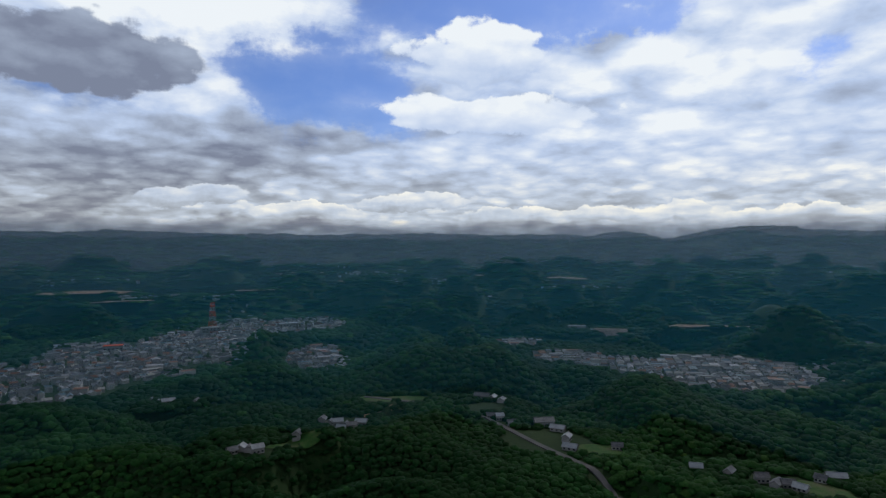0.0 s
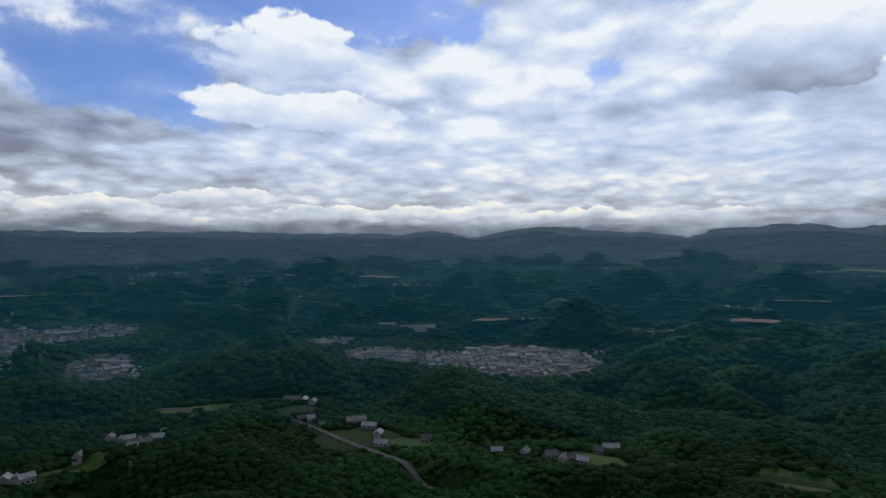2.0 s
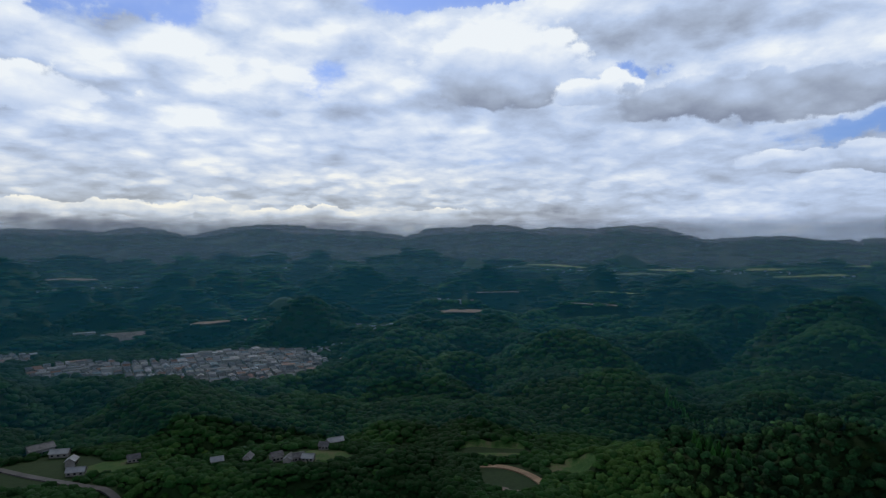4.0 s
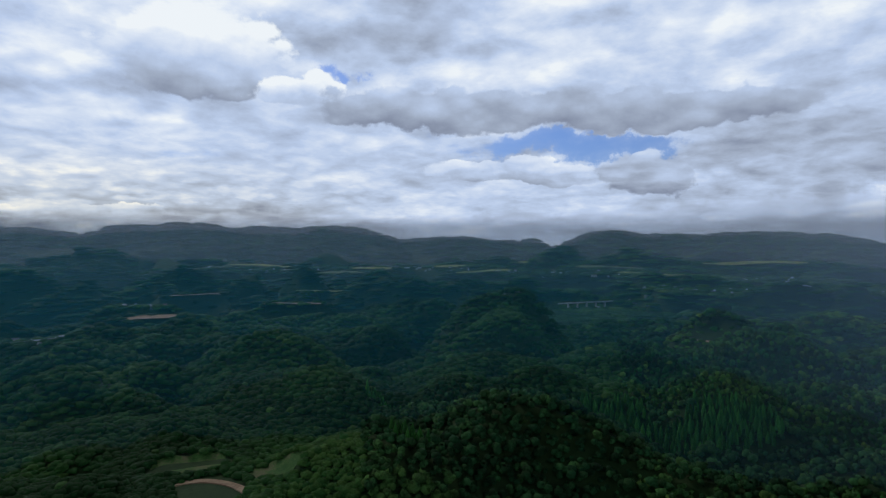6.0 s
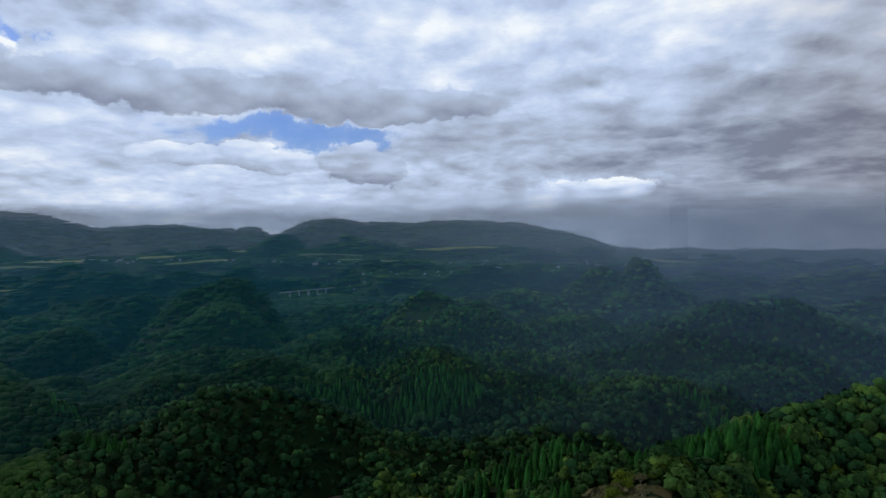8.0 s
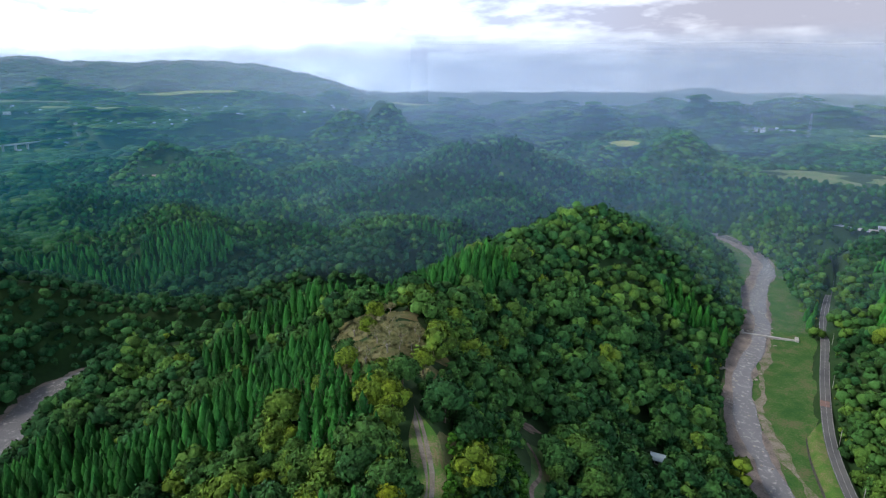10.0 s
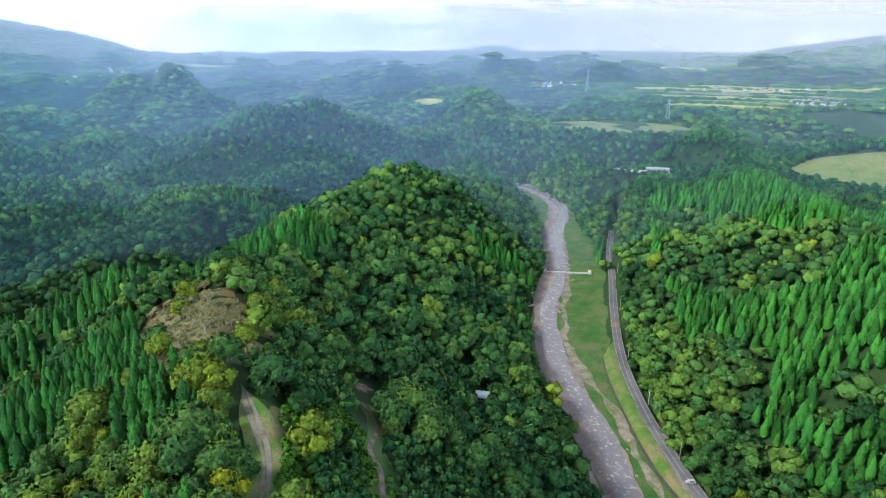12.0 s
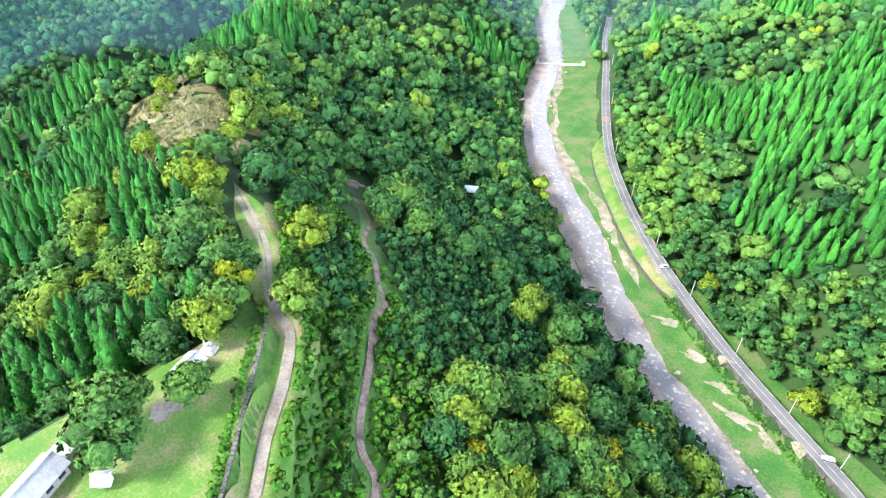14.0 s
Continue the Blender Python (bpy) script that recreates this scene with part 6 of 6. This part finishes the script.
    tagged(new("riverside_scrub", mesh_of("riverside_scrub", v, f, M_FOREST, True, tt, nn)), "green scrub at the edge of the riverbed", "shrubs", kind="stuff")


single_trees()


def wall_scrub():
    """Weeds and low bushes along the foot of the wall below the road."""
    g = np.random.default_rng(33)
    p = resample(ROAD[7:13], 0.9)
    tang = np.gradient(p, axis=0)
    tang /= np.linalg.norm(tang, axis=1)[:, None]
    side = np.c_[-tang[:, 1], tang[:, 0]]
    flat_side = along(p[:, 0] + side[:, 0] * 6, p[:, 1] + side[:, 1] * 6, FLOOR)[0] < along(p[:, 0], p[:, 1], FLOOR)[0]
    side = np.where(flat_side[:, None], side, -side)
    q = np.concatenate([p + side * g.uniform(4.6, 7.4, (len(p), 1)) for _ in range(3)])
    z = np.maximum(np.minimum(land(q[:, 0], q[:, 1]), 2.6) + 0.3, 1.2)
    v, f, tt, nn = scatter(SHRUBS, np.c_[q, z - 0.4], g.uniform(0.16, 0.4, len(q)), g.uniform(0, 6.28, len(q)), np.clip(g.normal(0.3, 0.15, len(q)), 0, 0.9))
    tagged(new("wall_scrub", mesh_of("wall_scrub", v, f, M_SHRUB, True, tt, nn)), "green weeds and low bushes below the road wall", "shrubs", kind="stuff")


wall_scrub()


# ---- stones in the river ----
def boulders():
    g = np.random.default_rng(12)
    p = resample(RIVER[1:], 1.2)
    p = p[g.integers(0, len(p), 900)]
    p = p + g.normal(0, 5.5, p.shape)
    keep = (along(p[:, 0], p[:, 1], FLOOR)[0] < along(p[:, 0], p[:, 1], FLOOR)[1] - 2)
    p = p[keep]
    shapes = [(ICO_V * g.uniform(0.7, 1.15, (12, 1)) * (1.2, 0.9, 0.6), ICO_F, ICO_V) for _ in range(5)]
    v, f, tt, nn = scatter(shapes, np.c_[p, land(p[:, 0], p[:, 1]) + 0.6], g.uniform(0.3, 1.2, len(p)) ** 1.6 + 0.2, g.uniform(0, 6.28, len(p)), g.uniform(0, 1, len(p)))
    tagged(new("boulders", mesh_of("boulders", v, f, M_ROCK)), "pale river boulders strewn over the bed", "stones", kind="stuff")


boulders()


# ---- on the road ----
def car(x, y, turn, z, paint, label, van=False):
    base = tagged(new("car"), label, "car")
    base.matrix_basis = Matrix.Translation((x, y, z)) @ Matrix.Rotation(turn, 4, "Z")
    h = 1.9 if van else 1.45
    bm = bevelled_box(-2.2, -0.85, 0.3, 2.2, 0.85, 0.95, 0.12)
    part("body", bm, paint, base)
    bm = bmesh.new()
    made = box(bm, -1.9 if van else -1.6, -0.8, 0.95, 1.5 if van else 0.9, 0.8, h)
    for v in made:
        if v.co.z > 1.2:
            v.co.x *= 0.78
            v.co.y *= 0.86
    bmesh.ops.bevel(bm, geom=bm.edges[:], offset=0.07, segments=1, affect="EDGES")
    part("cabin", bm, paint, base)
    for s in (-1, 1):
        part("window", bevelled_box(-1.2, s * 0.76 - 0.03, 1.0, 0.7, s * 0.76 + 0.03, h - 0.2, 0.02), M_GLASS, base)
    for wx in (-1.4, 1.4):
        for s in (-1, 1):
            bm = bmesh.new()
            bmesh.ops.create_cone(bm, cap_ends=True, segments=14, radius1=0.32, radius2=0.32, depth=0.22, matrix=Matrix.Translation((wx, s * 0.8, 0.32)) @ Matrix.Rotation(1.5708, 4, "X"))
            part("wheel", bm, M_TYRE, base)


car(-9.5, -186.2, 0.45, 6.15, M_WHITE, "white hatchback on the asphalt road")
car(84.5, -243.2, 0.7, 6.15, M_WHITE, "white van on the asphalt road", van=True)


def road_sign(x, y, turn):
    base = tagged(new("road_sign"), "large blue road sign on two posts beside the road", "sign")
    base.matrix_basis = Matrix.Translation((x, y, 5.9)) @ Matrix.Rotation(turn, 4, "Z")
    for s in (-1, 1):
        part("post", bevelled_box(s * 1.2 - 0.08, -0.08, -0.5, s * 1.2 + 0.08, 0.08, 4.6, 0.02), M_STEEL, base)
    board = part("board", bevelled_box(-1.9, -0.16, 2.6, 1.9, -0.08, 4.8, 0.02), M_SIGNBLUE, base, "bright blue sign board")
    for z in (3.2, 3.7, 4.2):
        part("bar", bevelled_box(-1.4, -0.19, z, 1.2, -0.16, z + 0.22, 0.005), M_PAINT, board)


road_sign(123.5, -284.5, -0.75)


def utility_pole(x, y, z):
    base = tagged(new("utility_pole"), "grey concrete utility pole with cross-arms beside the road", "pole", "poles along the road")
    base.matrix_basis = Matrix.Translation((x, y, z)) @ Matrix.Rotation(0.6, 4, "Z")
    v, f = limb((0, 0, -1), (0, 0, 9.5), 0.2, 0.12, 8)
    pole = new("pole", mesh_of("pole", v, f, M_CONCRETE, True))
    pole.parent = base
    for h in (8.4, 9.1):
        part("cross_arm", bevelled_box(-0.06, -0.9, h, 0.06, 0.9, h + 0.12, 0.02), M_STEEL, base)


for i in range(3, 13):
    (ax, ay, az_), (bx, by, bz_) = ROAD[i - 1], ROAD[i]
    k = math.hypot(bx - ax, by - ay)
    x, y = bx - (by - ay) / k * -4.3, by + (bx - ax) / k * -4.3
    x, y = (x, y) if along(np.array([x]), np.array([y]), FLOOR)[0][0] > along(np.array([2 * bx - x]), np.array([2 * by - y]), FLOOR)[0][0] else (2 * bx - x, 2 * by - y)
    utility_pole(x, y, land_at(x, y))


# ---- see-through shells that stand in for haze and rain mist, thickest to the south-east ----
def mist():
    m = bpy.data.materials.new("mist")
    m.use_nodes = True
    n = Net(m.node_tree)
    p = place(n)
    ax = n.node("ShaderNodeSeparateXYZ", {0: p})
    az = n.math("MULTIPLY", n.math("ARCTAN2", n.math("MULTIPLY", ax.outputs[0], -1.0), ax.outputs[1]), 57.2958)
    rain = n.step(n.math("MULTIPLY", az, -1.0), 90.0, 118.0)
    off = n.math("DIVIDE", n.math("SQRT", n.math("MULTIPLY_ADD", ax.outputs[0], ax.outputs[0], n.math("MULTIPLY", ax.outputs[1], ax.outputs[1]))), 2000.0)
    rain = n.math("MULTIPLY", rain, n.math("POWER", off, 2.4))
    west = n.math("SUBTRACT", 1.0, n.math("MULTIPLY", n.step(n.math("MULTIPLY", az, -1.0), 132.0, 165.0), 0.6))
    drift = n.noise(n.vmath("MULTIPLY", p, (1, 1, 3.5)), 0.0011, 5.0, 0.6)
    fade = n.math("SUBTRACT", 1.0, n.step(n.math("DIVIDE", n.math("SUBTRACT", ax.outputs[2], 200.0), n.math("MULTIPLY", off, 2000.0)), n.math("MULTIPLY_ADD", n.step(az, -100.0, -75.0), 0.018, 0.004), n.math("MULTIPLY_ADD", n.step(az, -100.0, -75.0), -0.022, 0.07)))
    a = n.math("MULTIPLY_ADD", rain, MIST_RAIN, n.math("MULTIPLY", n.math("MULTIPLY_ADD", off, n.math("MULTIPLY_ADD", off, 0.55, 0.25), 0.3), n.math("MULTIPLY_ADD", n.step(n.math("MULTIPLY", az, -1.0), 85.0, 115.0), HAZE_THIN * 0.7, HAZE_THIN * 1.5)))
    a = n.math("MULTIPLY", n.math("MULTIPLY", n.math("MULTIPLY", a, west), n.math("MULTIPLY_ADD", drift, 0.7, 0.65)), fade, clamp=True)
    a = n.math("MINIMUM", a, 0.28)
    # haze tint put into the shell colour: dark blue north, pale south-east
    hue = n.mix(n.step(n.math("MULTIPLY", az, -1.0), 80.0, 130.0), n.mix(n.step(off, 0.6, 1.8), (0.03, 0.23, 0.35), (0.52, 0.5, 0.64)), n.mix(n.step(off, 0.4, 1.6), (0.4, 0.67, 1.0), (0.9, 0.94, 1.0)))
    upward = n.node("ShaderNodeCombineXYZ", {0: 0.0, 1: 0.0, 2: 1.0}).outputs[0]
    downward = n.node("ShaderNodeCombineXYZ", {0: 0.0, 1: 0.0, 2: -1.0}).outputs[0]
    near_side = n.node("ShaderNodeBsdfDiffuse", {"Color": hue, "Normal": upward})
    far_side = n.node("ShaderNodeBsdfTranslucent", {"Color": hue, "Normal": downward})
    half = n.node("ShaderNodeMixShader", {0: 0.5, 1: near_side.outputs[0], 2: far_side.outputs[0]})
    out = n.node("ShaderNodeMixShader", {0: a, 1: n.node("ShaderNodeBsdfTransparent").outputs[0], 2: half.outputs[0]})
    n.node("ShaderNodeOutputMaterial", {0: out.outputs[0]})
    for r in SHELL_AT:
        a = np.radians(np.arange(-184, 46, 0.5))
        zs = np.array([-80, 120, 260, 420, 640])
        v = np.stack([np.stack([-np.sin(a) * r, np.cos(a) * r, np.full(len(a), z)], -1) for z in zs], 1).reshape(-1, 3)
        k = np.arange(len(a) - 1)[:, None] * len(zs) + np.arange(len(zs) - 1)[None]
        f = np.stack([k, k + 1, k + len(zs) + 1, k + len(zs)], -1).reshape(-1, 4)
        tagged(new("haze_shell", mesh_of("haze_shell", v, f, m, True)), "see-through shell standing in for haze and rain mist over the land", "mist", kind="stuff")


SHELL_AT, HAZE_THIN, MIST_RAIN = (535, 680, 860, 1120, 1500, 2100, 3000, 4100), 0.075, 0.06
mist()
